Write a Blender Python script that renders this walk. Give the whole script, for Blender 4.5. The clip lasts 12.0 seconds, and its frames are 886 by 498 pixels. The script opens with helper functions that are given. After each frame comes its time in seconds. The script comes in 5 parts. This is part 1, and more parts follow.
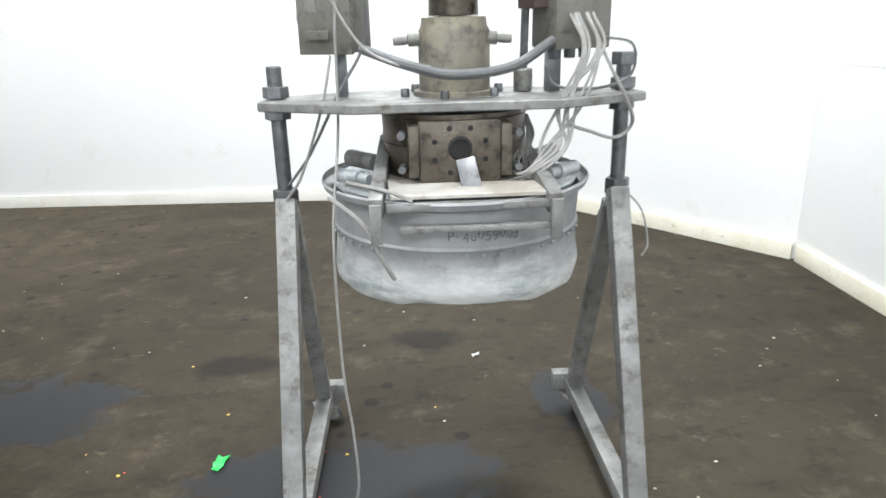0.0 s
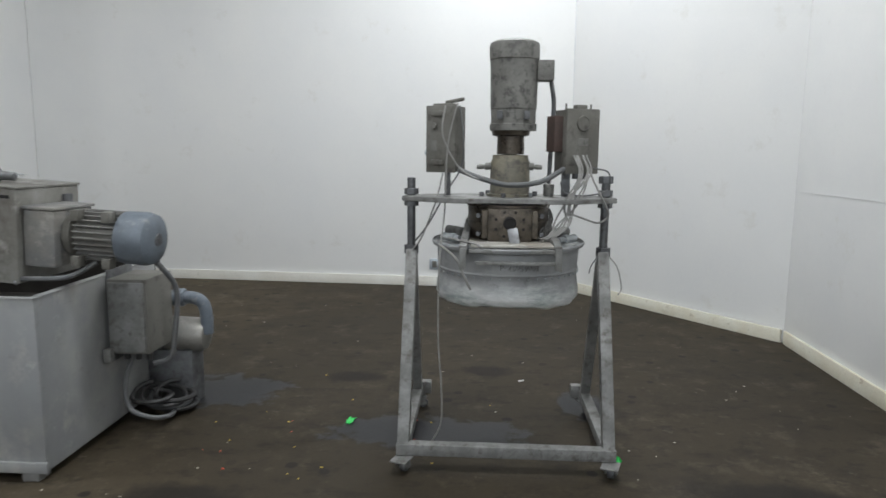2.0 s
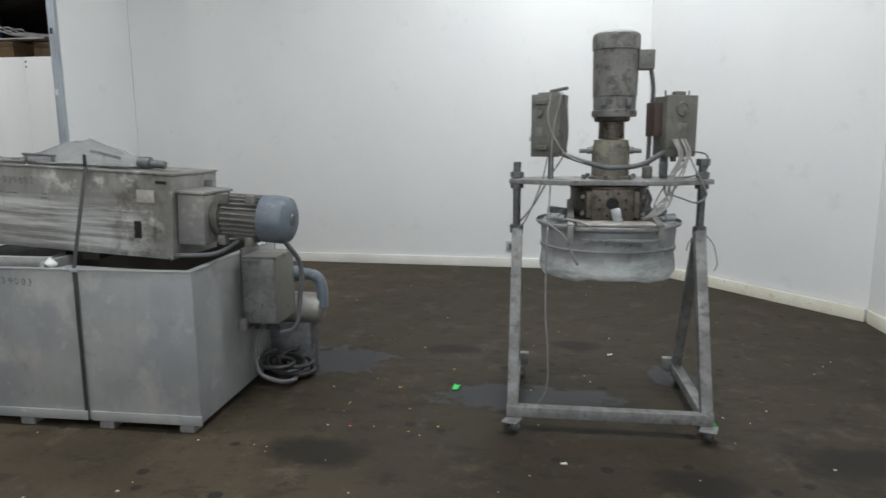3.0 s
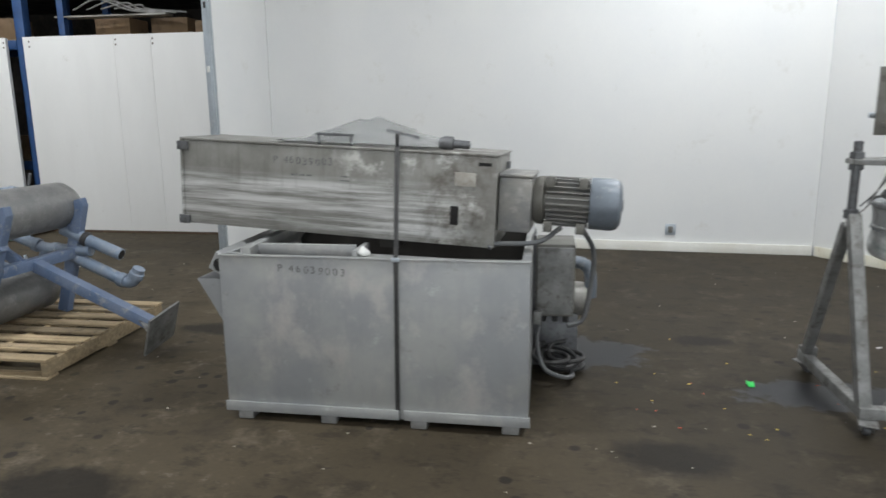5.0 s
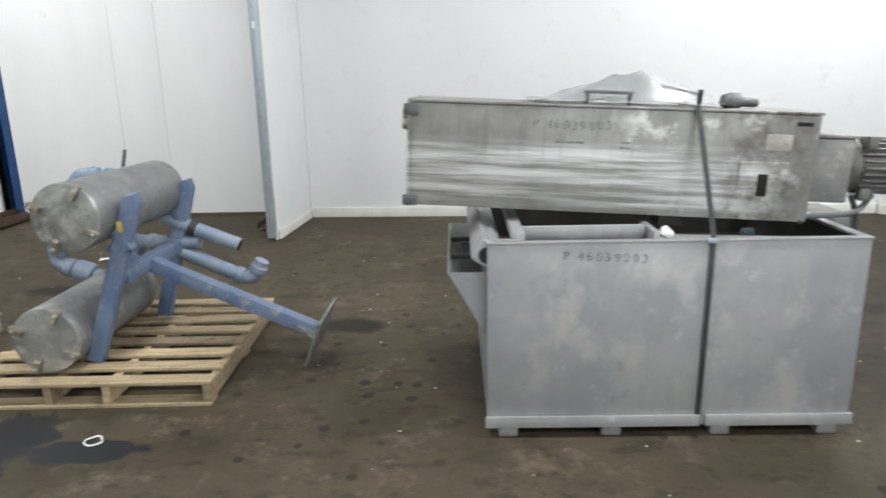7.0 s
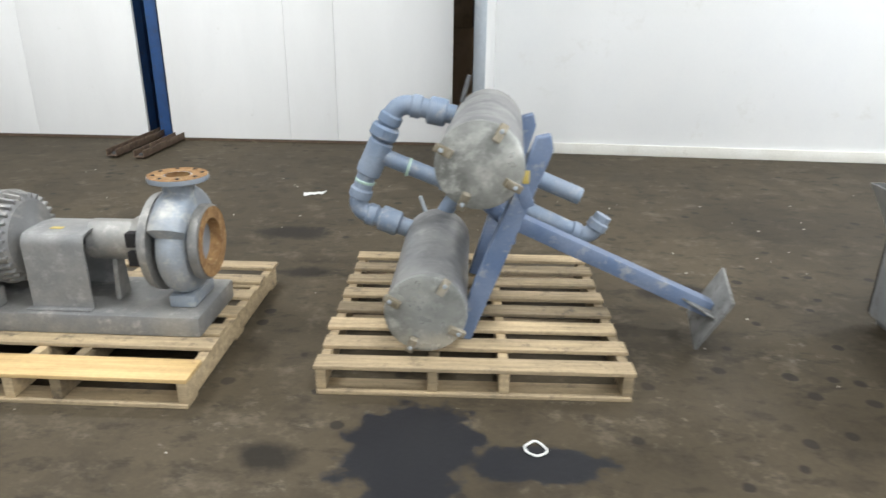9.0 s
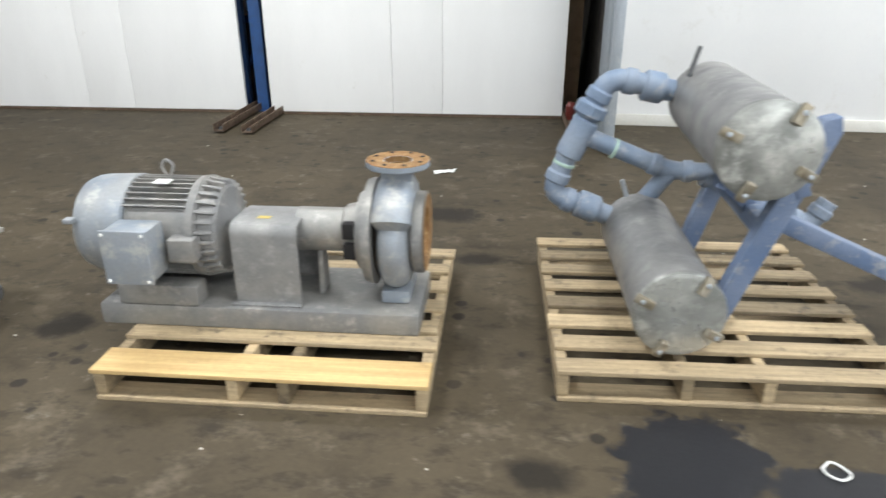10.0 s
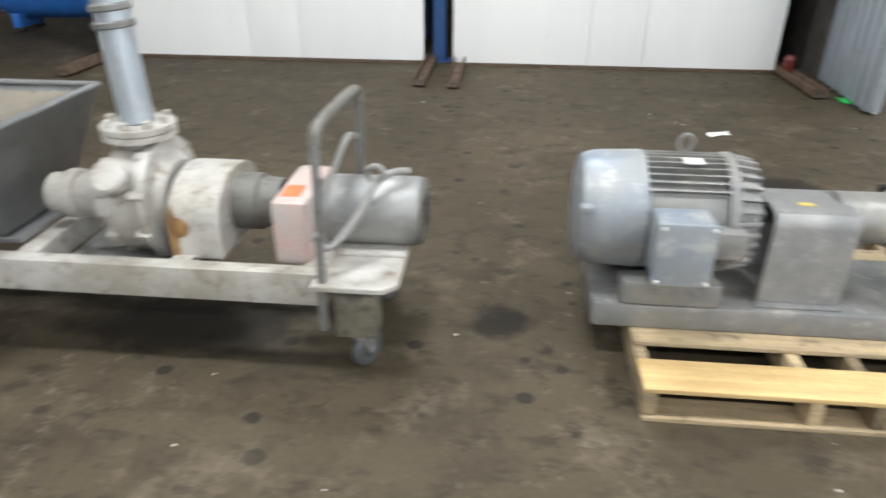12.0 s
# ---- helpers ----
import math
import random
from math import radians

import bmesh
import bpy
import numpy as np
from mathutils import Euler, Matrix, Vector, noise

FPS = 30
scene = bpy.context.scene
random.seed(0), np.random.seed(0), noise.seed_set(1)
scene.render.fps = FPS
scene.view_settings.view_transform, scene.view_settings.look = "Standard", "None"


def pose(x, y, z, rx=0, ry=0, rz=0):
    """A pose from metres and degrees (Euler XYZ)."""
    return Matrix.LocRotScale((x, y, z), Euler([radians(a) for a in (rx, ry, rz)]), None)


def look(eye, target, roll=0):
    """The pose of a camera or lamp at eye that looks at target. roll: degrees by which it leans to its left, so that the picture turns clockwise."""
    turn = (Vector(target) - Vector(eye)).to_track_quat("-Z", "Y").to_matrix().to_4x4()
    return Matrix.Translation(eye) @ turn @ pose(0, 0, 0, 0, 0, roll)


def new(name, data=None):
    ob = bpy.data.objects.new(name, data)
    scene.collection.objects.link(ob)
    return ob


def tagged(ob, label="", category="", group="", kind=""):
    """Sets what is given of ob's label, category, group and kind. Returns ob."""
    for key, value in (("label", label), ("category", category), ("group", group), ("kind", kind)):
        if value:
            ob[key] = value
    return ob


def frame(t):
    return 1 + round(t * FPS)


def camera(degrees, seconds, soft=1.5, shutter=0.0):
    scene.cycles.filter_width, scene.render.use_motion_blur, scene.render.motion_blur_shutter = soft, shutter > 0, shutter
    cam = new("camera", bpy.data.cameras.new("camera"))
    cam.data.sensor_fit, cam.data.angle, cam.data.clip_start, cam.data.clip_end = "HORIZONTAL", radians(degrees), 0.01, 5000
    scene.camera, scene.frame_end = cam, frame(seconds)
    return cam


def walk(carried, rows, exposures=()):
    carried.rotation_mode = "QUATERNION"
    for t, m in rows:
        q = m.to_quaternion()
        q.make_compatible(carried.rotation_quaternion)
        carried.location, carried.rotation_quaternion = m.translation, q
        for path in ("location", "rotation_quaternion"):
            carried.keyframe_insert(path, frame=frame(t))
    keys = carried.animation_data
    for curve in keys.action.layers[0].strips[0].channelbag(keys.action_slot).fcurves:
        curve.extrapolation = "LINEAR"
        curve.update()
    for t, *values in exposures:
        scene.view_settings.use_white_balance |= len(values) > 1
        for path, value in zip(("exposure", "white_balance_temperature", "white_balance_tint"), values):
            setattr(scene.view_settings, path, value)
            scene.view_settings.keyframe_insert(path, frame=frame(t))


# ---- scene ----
cam = camera(67.0, 12.0, shutter=0.4)
PATH = [
    (0, (0.05, 0.001, 1.435), (0.148, 1.897, 0.804), -1.4),
    (0.5, (0.079, -0.43, 1.465), (0.15, 1.497, 0.935), -0.5),
    (1, (0.043, -0.828, 1.468), (0.071, 1.122, 1.026), -0.6),
    (1.5, (0.007, -1.156, 1.498), (0.003, 0.813, 1.149), 0.0),
    (2, (0.052, -1.439, 1.477), (-0.06, 0.537, 1.186), 0.5),
    (2.5, (-0.044, -1.64, 1.482), (-0.256, 0.317, 1.125), -0.5),
    (2.7, (-0.087, -1.717, 1.483), (-0.326, 0.239, 1.14), -0.6),
    (4.3, (-1.194, -1.776, 1.487), (-1.517, 0.17, 1.162), 0.8),
    (4.5, (-1.346, -1.775, 1.496), (-1.638, 0.175, 1.164), -0.1),
    (5, (-1.782, -1.685, 1.485), (-2.087, 0.253, 1.092), -0.5),
    (5.5, (-2.213, -1.566, 1.481), (-2.52, 0.365, 1.064), 0.7),
    (6, (-2.608, -1.504, 1.485), (-2.663, 0.443, 1.03), -1.0),
    (6.5, (-3.026, -1.374, 1.461), (-3.009, 0.569, 0.986), -1.2),
    (7, (-3.459, -1.283, 1.458), (-3.496, 0.655, 0.968), -1.2),
    (7.5, (-3.921, -1.229, 1.473), (-3.975, 0.704, 0.96), 0.3),
    (9.3, (-5.448, -0.584, 1.433), (-5.548, 1.277, 0.708), 0.9),
    (9.5, (-5.578, -0.55, 1.433), (-5.709, 1.305, 0.696), 0.9),
    (10, (-6.045, -0.459, 1.425), (-6.212, 1.373, 0.64), -0.1),
    (10.5, (-6.504, -0.362, 1.408), (-6.682, 1.462, 0.609), 0.4),
    (11, (-6.9, -0.256, 1.409), (-6.943, 1.558, 0.568), -0.6),
    (11.5, (-7.404, -0.24, 1.404), (-7.366, 1.555, 0.523), -0.5),
    (12, (-7.905, -0.202, 1.392), (-8.069, 1.565, 0.469), 0.3),
]
EXPOSURES = [(0, 0.2), (0.5, -0.05), (1.0, -0.5), (1.5, -0.82), (2.0, -1.03), (2.5, -1.05), (4.5, -0.86), (5.5, -0.7), (6.5, -0.42), (7.5, -0.28), (9.5, 0.08), (12, 0.16)]
walk(cam, [(t, look(eye, target, roll)) for t, eye, target, roll in PATH], EXPOSURES)

# ---- light ----
world = bpy.data.worlds.new("world")
scene.world = world
world.use_nodes = True
sky = world.node_tree.nodes.new("ShaderNodeTexSky")
sky.sky_type, sky.sun_disc = "NISHITA", False
sky.sun_elevation, sky.sun_rotation = radians(40), radians(160)
world.node_tree.links.new(sky.outputs[0], world.node_tree.nodes["Background"].inputs[0])
world.node_tree.nodes["Background"].inputs[1].default_value = 0.1


def area_lamp(name, loc, rot, sx, sy, watts, colour):
    data = bpy.data.lights.new(name, "AREA")
    data.shape, data.size, data.size_y, data.energy, data.color = "RECTANGLE", sx, sy, watts, colour
    ob = new(name, data)
    ob.matrix_world = pose(*loc, *rot)
    return ob


CEIL = 5.6
LAMP_SPOTS = [(x, y) for x in (-13.0, -8.6, -4.2, 0.2) for y in (-4.2, 0.6, 4.2) if (x, y) not in ((-13.0, 4.2), (-4.2, 4.2))]
for lx, ly in LAMP_SPOTS:
    area_lamp("lamp_light", (lx, ly, CEIL - 0.42), (0, 0, 0), 1.2, 0.5, 222 if lx > 0 else 168, (0.93, 0.97, 1.0))
# added fill light behind the walk, as from an unseen, assumed door opening
area_lamp("assumed_door_fill", (-0.6, -7.75, 2.0), (90, 0, 0), 5.6, 3.6, 260, (0.84, 0.92, 1.0))


# ---- materials ----
def nodes_of(name):
    m = bpy.data.materials.new(name)
    m.use_nodes = True
    nt = m.node_tree
    return m, nt, nt.nodes["Principled BSDF"]


def noise_node(nt, scale, detail=6, rough=0.6, stretch=None, coords="Object"):
    tc = nt.nodes.new("ShaderNodeTexCoord")
    out = tc.outputs[coords]
    if stretch:
        mp = nt.nodes.new("ShaderNodeMapping")
        mp.inputs["Scale"].default_value = stretch
        nt.links.new(out, mp.inputs[0])
        out = mp.outputs[0]
    n = nt.nodes.new("ShaderNodeTexNoise")
    n.inputs["Scale"].default_value, n.inputs["Detail"].default_value, n.inputs["Roughness"].default_value = scale, detail, rough
    nt.links.new(out, n.inputs["Vector"])
    return n.outputs["Fac"]


def ramp(nt, fac, stops):
    r = nt.nodes.new("ShaderNodeValToRGB")
    el = r.color_ramp.elements
    while len(el) < len(stops):
        el.new(0.5)
    for e, (p, c) in zip(el, stops):
        e.position, e.color = p, (*c, 1) if len(c) == 3 else c
    nt.links.new(fac, r.inputs[0])
    return r.outputs[0]


def mix(nt, a, b, fac, mode="MIX"):
    m = nt.nodes.new("ShaderNodeMix")
    m.data_type, m.blend_type = "RGBA", mode
    for sock, v in ((m.inputs[6], a), (m.inputs[7], b)):
        if isinstance(v, tuple):
            sock.default_value = (*v, 1)
        else:
            nt.links.new(v, sock)
    if isinstance(fac, (int, float)):
        m.inputs[0].default_value = fac
    else:
        nt.links.new(fac, m.inputs[0])
    return m.outputs[2]


def g(v):
    return (v, v, v)


def worn(name, base, second, dirt, rough=0.5, metal=0.0, scale=6.0, dirt_at=0.6, bump=0.15, stretch=None, fine=90.0, vary=0.0, grainy=0.32):
    """A worn surface: two tones in patches, dirt in blotches, fine grain and relief."""
    m, nt, p = nodes_of(name)
    patch = ramp(nt, noise_node(nt, scale, 5, 0.6, stretch), [(0.38, g(0)), (0.62, g(1))])
    col = mix(nt, base, second, patch)
    dirty = ramp(nt, noise_node(nt, scale * 2.3 + 1, 8, 0.7), [(dirt_at - 0.06, g(0)), (dirt_at + 0.1, g(1))])
    col = mix(nt, col, dirt, dirty)
    grain = noise_node(nt, fine, 3, 0.6)
    col = mix(nt, col, ramp(nt, grain, [(0.3, g(0.72)), (0.7, g(1.15))]), grainy, "MULTIPLY")
    if vary:
        info = nt.nodes.new("ShaderNodeObjectInfo")
        col = mix(nt, col, ramp(nt, info.outputs["Random"], [(0, g(1 - vary)), (1, g(1 + vary * 0.3))]), 1.0, "MULTIPLY")
    nt.links.new(col, p.inputs["Base Color"])
    p.inputs["Metallic"].default_value = metal
    nt.links.new(ramp(nt, patch, [(0, g(max(rough - 0.1, 0.05))), (1, g(min(rough + 0.12, 1)))]), p.inputs["Roughness"])
    if bump:
        b = nt.nodes.new("ShaderNodeBump")
        b.inputs["Strength"].default_value, b.inputs["Distance"].default_value = bump, 0.004
        nt.links.new(grain, b.inputs["Height"])
        nt.links.new(b.outputs[0], p.inputs["Normal"])
    return m


def floor_material():
    m, nt, p = nodes_of("stained_concrete")
    big = noise_node(nt, 0.55, 6, 0.62)
    mid = noise_node(nt, 3.2, 9, 0.72)
    fine = noise_node(nt, 45, 6, 0.7)
    col = mix(nt, (0.047, 0.0365, 0.022), (0.077, 0.0605, 0.038), ramp(nt, big, [(0.35, g(0)), (0.65, g(1))]))
    col = mix(nt, col, (0.021, 0.016, 0.011), ramp(nt, mid, [(0.5, g(0)), (0.68, g(0.55))]))
    col = mix(nt, col, (0.2, 0.165, 0.12), ramp(nt, noise_node(nt, 3.4, 10, 0.76), [(0.54, g(0)), (0.7, g(0.5))]))
    # ragged dirt smears and thin pale residue
    col = mix(nt, col, (0.022, 0.0175, 0.012), ramp(nt, noise_node(nt, 7.5, 9, 0.74, (0.7, 1.2, 1)), [(0.53, g(0)), (0.62, g(0.6))]))
    residue = ramp(nt, noise_node(nt, 9.5, 9, 0.78), [(0.57, g(0)), (0.66, g(0.55))])
    col = mix(nt, col, (0.21, 0.185, 0.145), mix(nt, g(0.0), residue, ramp(nt, noise_node(nt, 1.1, 4, 0.6), [(0.47, g(0)), (0.6, g(1))])))
    # round oil drips
    vor = nt.nodes.new("ShaderNodeTexVoronoi")
    vor.inputs["Scale"].default_value, vor.inputs["Randomness"].default_value = 5.2, 1.0
    tc = nt.nodes.new("ShaderNodeTexCoord")
    nt.links.new(tc.outputs["Object"], vor.inputs["Vector"])
    warp = nt.nodes.new("ShaderNodeMath")
    warp.operation = "MULTIPLY_ADD"
    nt.links.new(mid, warp.inputs[0])
    warp.inputs[1].default_value = 0.35
    nt.links.new(vor.outputs["Distance"], warp.inputs[2])
    drip = ramp(nt, warp.outputs[0], [(0.31, g(1)), (0.34, g(0))])
    gate = ramp(nt, noise_node(nt, 0.8, 3, 0.5), [(0.37, g(0)), (0.5, g(0.85))])
    col = mix(nt, col, (0.018, 0.015, 0.012), mix(nt, g(0.0), drip, gate))
    # a broad area of the slab, darkened in colour to stand for dimmer floor
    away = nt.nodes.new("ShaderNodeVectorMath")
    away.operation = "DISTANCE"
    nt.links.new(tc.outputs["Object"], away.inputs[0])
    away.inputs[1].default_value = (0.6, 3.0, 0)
    dim_area = nt.nodes.new("ShaderNodeMath")
    dim_area.operation = "MULTIPLY_ADD"
    nt.links.new(big, dim_area.inputs[0])
    dim_area.inputs[1].default_value = 3.0
    nt.links.new(away.outputs["Value"], dim_area.inputs[2])
    dim_area2 = nt.nodes.new("ShaderNodeMath")
    dim_area2.operation = "MULTIPLY"
    nt.links.new(dim_area.outputs[0], dim_area2.inputs[0])
    dim_area2.inputs[1].default_value = 0.1
    col = mix(nt, col, ramp(nt, dim_area2.outputs[0], [(0.40, g(0.58)), (0.62, g(1.0))]), 1.0, "MULTIPLY")
    # pale scuffs and white flecks
    fleck = ramp(nt, noise_node(nt, 26, 2, 0.5), [(0.765, g(0)), (0.785, g(1))])
    fleck = mix(nt, g(0.0), fleck, ramp(nt, noise_node(nt, 1.7, 2, 0.5), [(0.5, g(0)), (0.6, g(0.8))]))
    col = mix(nt, col, (0.5, 0.48, 0.42), fleck)
    def blots(spots, lo, hi, seed_scale):
        """A mask of uneven-edged patches: x, y, half width, half depth."""
        far = None
        for cx, cy, rx, ry in spots:
            v = nt.nodes.new("ShaderNodeVectorMath")
            v.operation = "SUBTRACT"
            nt.links.new(tc.outputs["Object"], v.inputs[0])
            v.inputs[1].default_value = (cx, cy, 0)
            s = nt.nodes.new("ShaderNodeVectorMath")
            s.operation = "MULTIPLY"
            nt.links.new(v.outputs[0], s.inputs[0])
            s.inputs[1].default_value = (1 / rx, 1 / ry, 0)
            ln = nt.nodes.new("ShaderNodeVectorMath")
            ln.operation = "LENGTH"
            nt.links.new(s.outputs[0], ln.inputs[0])
            if far is None:
                far = ln.outputs["Value"]
            else:
                mn = nt.nodes.new("ShaderNodeMath")
                mn.operation = "SMOOTH_MIN"
                mn.inputs[2].default_value = 0.1
                nt.links.new(far, mn.inputs[0])
                nt.links.new(ln.outputs["Value"], mn.inputs[1])
                far = mn.outputs[0]
        edge = nt.nodes.new("ShaderNodeMath")
        edge.operation = "MULTIPLY_ADD"
        nt.links.new(noise_node(nt, seed_scale, 6, 0.65), edge.inputs[0])
        edge.inputs[1].default_value = 1.7
        nt.links.new(far, edge.inputs[2])
        half = nt.nodes.new("ShaderNodeMath")
        half.operation = "MULTIPLY"
        half.inputs[1].default_value = 0.5
        nt.links.new(edge.outputs[0], half.inputs[0])
        return ramp(nt, half.outputs[0], [(lo, g(1)), (hi, g(0))])

    dry = blots(((1.34, 1.3, 0.5, 0.22), (-1.2, 1.13, 0.3, 0.18), (-3.75, 0.55, 0.36, 0.2), (0.55, 1.05, 0.28, 0.14), (0.1, 2.95, 0.2, 0.12), (-0.75, 2.75, 0.22, 0.12),
                 (-5.9, 1.16, 0.12, 0.1), (-6.4, 3.4, 0.3, 0.16), (-6.15, 2.75, 0.16, 0.1), (-9.0, 1.75, 0.5, 0.2), (-7.9, 1.9, 0.14, 0.12), (-4.1, 2.6, 0.3, 0.14)), 0.72, 0.92, 4.3)
    col = mix(nt, col, (0.012, 0.0095, 0.007), mix(nt, g(0.0), g(0.85), dry))
    # spilled liquid
    wet = blots(((-1.5, 2.45, 0.42, 0.3), (-0.2, 1.92, 0.62, 0.22), (0.68, 2.35, 0.16, 0.26), (-5.42, 1.2, 0.27, 0.36), (-5.0, 1.16, 0.28, 0.12)), 0.81, 0.89, 6)
    col = mix(nt, col, (0.017, 0.017, 0.019), wet)
    col = mix(nt, col, ramp(nt, fine, [(0.3, g(0.8)), (0.7, g(1.15))]), 0.5, "MULTIPLY")
    nt.links.new(col, p.inputs["Base Color"])
    nt.links.new(mix(nt, mix(nt, g(0.55), g(0.8), big), g(0.38), wet), p.inputs["Roughness"])
    p.inputs["Specular IOR Level"].default_value = 0.22
    b = nt.nodes.new("ShaderNodeBump")
    b.inputs["Strength"].default_value, b.inputs["Distance"].default_value = 0.2, 0.004
    nt.links.new(fine, b.inputs["Height"])
    nt.links.new(b.outputs[0], p.inputs["Normal"])
    return m


def plain(name, col, rough=0.5, metal=0.0):
    return worn(name, col, tuple(c * 0.85 for c in col), tuple(c * 0.6 for c in col), rough, metal, 5, 0.68, 0.05)


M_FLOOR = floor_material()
M_WALL = worn("white_painted_wall", (0.80, 0.80, 0.79), (0.77, 0.775, 0.775), (0.70, 0.69, 0.66), 0.42, 0, 0.9, 0.66, 0, None, 40, 0, 0.03)
M_SHEET = worn("white_panel", (0.81, 0.805, 0.79), (0.77, 0.765, 0.75), (0.62, 0.6, 0.56), 0.4, 0, 1.6, 0.7, 0, (1, 1, 0.3), 40, 0, 0.03)
M_BASE = worn("cream_baseboard", (0.66, 0.62, 0.5), (0.72, 0.7, 0.6), (0.28, 0.2, 0.1), 0.5, 0, 5, 0.66, 0.1)
M_BASEW = worn("white_baseboard", (0.74, 0.73, 0.68), (0.68, 0.66, 0.6), (0.36, 0.32, 0.24), 0.5, 0, 3, 0.7, 0.1)
# board colour for the storage bay, with its unlit darkness put into it
M_BAYSHADE = worn("bay_shade_board", (0.07, 0.06, 0.05), (0.05, 0.045, 0.04), (0.03, 0.03, 0.03), 0.8)
M_CEIL = worn("ceiling_sheet", (0.6, 0.6, 0.58), (0.55, 0.55, 0.54), (0.45, 0.44, 0.42), 0.7)
M_STAIN = worn("stainless_sheet", (0.42, 0.425, 0.42), (0.32, 0.325, 0.335), (0.5, 0.49, 0.47), 0.42, 0.75, 2.2, 0.62, 0.08, None, 120)


def smeared_housing():
    """Stainless sheet with long pale smears along the lower half and brown grime by the drive end."""
    m, nt, p = nodes_of("smeared_stainless")
    tc = nt.nodes.new("ShaderNodeTexCoord")
    sep = nt.nodes.new("ShaderNodeSeparateXYZ")
    nt.links.new(tc.outputs["Object"], sep.inputs[0])
    col = mix(nt, (0.3, 0.295, 0.275), (0.19, 0.185, 0.168), ramp(nt, noise_node(nt, 3.5, 7, 0.65), [(0.36, g(0)), (0.64, g(1))]))

    def band(axis, centre, half, soft):
        d = nt.nodes.new("ShaderNodeMath")
        d.operation = "SUBTRACT"
        nt.links.new(sep.outputs[axis], d.inputs[0])
        d.inputs[1].default_value = centre
        a = nt.nodes.new("ShaderNodeMath")
        a.operation = "ABSOLUTE"
        nt.links.new(d.outputs[0], a.inputs[0])
        return ramp(nt, a.outputs[0], [(half, g(1)), (half + soft, g(0))])

    smear = ramp(nt, noise_node(nt, 2.2, 8, 0.7, (0.45, 1, 11)), [(0.42, g(0)), (0.6, g(1))])
    col = mix(nt, col, (0.68, 0.68, 0.67), mix(nt, g(0.0), smear, mix(nt, g(0.0), band("Z", -0.3, 0.09, 0.07), band("X", 0.6, 0.68, 0.3))))
    drips = ramp(nt, noise_node(nt, 2.0, 6, 0.6, (9, 1, 0.7)), [(0.54, g(0)), (0.7, g(0.6))])
    col = mix(nt, col, (0.15, 0.14, 0.125), mix(nt, g(0.0), drips, band("Z", -0.08, 0.05, 0.12)))
    grime = ramp(nt, noise_node(nt, 9, 8, 0.7), [(0.44, g(0)), (0.6, g(0.85))])
    col = mix(nt, col, (0.1, 0.085, 0.07), mix(nt, g(0.0), grime, band("X", 1.44, 0.08, 0.16)))
    chalk = ramp(nt, noise_node(nt, 6, 7, 0.7), [(0.55, g(0)), (0.66, g(0.75))])
    col = mix(nt, col, (0.62, 0.61, 0.58), mix(nt, g(0.0), chalk, band("X", 1.25, 0.3, 0.2)))
    nt.links.new(col, p.inputs["Base Color"])
    p.inputs["Metallic"].default_value, p.inputs["Roughness"].default_value = 0.45, 0.45
    return m


M_STREAK = smeared_housing()


def stained_tank():
    """Dull stainless sheet: cloudy bluish and pinkish patches, runs from the rim, pale chalk low down, short scratches."""
    m, nt, p = nodes_of("stained_tank_sheet")
    col = mix(nt, (0.365, 0.368, 0.355), (0.295, 0.302, 0.308), ramp(nt, noise_node(nt, 2.6, 6, 0.6), [(0.4, g(0)), (0.6, g(1))]))
    col = mix(nt, col, (0.46, 0.435, 0.415), ramp(nt, noise_node(nt, 4.1, 7, 0.68, (1, 1, 0.8)), [(0.52, g(0)), (0.66, g(0.8))]))
    runs = ramp(nt, noise_node(nt, 1.6, 6, 0.65, (7, 7, 0.6)), [(0.52, g(0)), (0.68, g(0.4))])
    col = mix(nt, col, (0.27, 0.275, 0.285), runs)
    col = mix(nt, col, (0.2, 0.195, 0.19), ramp(nt, noise_node(nt, 3.0, 8, 0.75, (0.8, 1, 16)), [(0.66, g(0)), (0.72, g(0.7))]))
    col = mix(nt, col, (0.16, 0.15, 0.14), ramp(nt, noise_node(nt, 8, 8, 0.72), [(0.6, g(0)), (0.74, g(0.6))]))
    col = mix(nt, col, (0.56, 0.57, 0.56), ramp(nt, noise_node(nt, 7.5, 8, 0.75), [(0.6, g(0)), (0.74, g(0.7))]))
    nt.links.new(col, p.inputs["Base Color"])
    p.inputs["Metallic"].default_value = 0.45
    nt.links.new(ramp(nt, noise_node(nt, 5, 6, 0.6), [(0.3, g(0.42)), (0.7, g(0.68))]), p.inputs["Roughness"])
    return m


M_TANK = stained_tank()
M_FRAME = worn("dusty_steel_tube", (0.25, 0.25, 0.243), (0.175, 0.175, 0.168), (0.1, 0.09, 0.078), 0.58, 0.4, 8, 0.58, 0.2)
M_ROD = worn("dark_steel_rod", (0.16, 0.165, 0.17), (0.11, 0.11, 0.115), (0.07, 0.065, 0.06), 0.5, 0.6, 14)
M_DRUM = worn("zinc_drum", (0.37, 0.39, 0.40), (0.24, 0.26, 0.27), (0.62, 0.63, 0.63), 0.5, 0.35, 3.2, 0.58, 0.2, (1, 1, 1.6), 70)


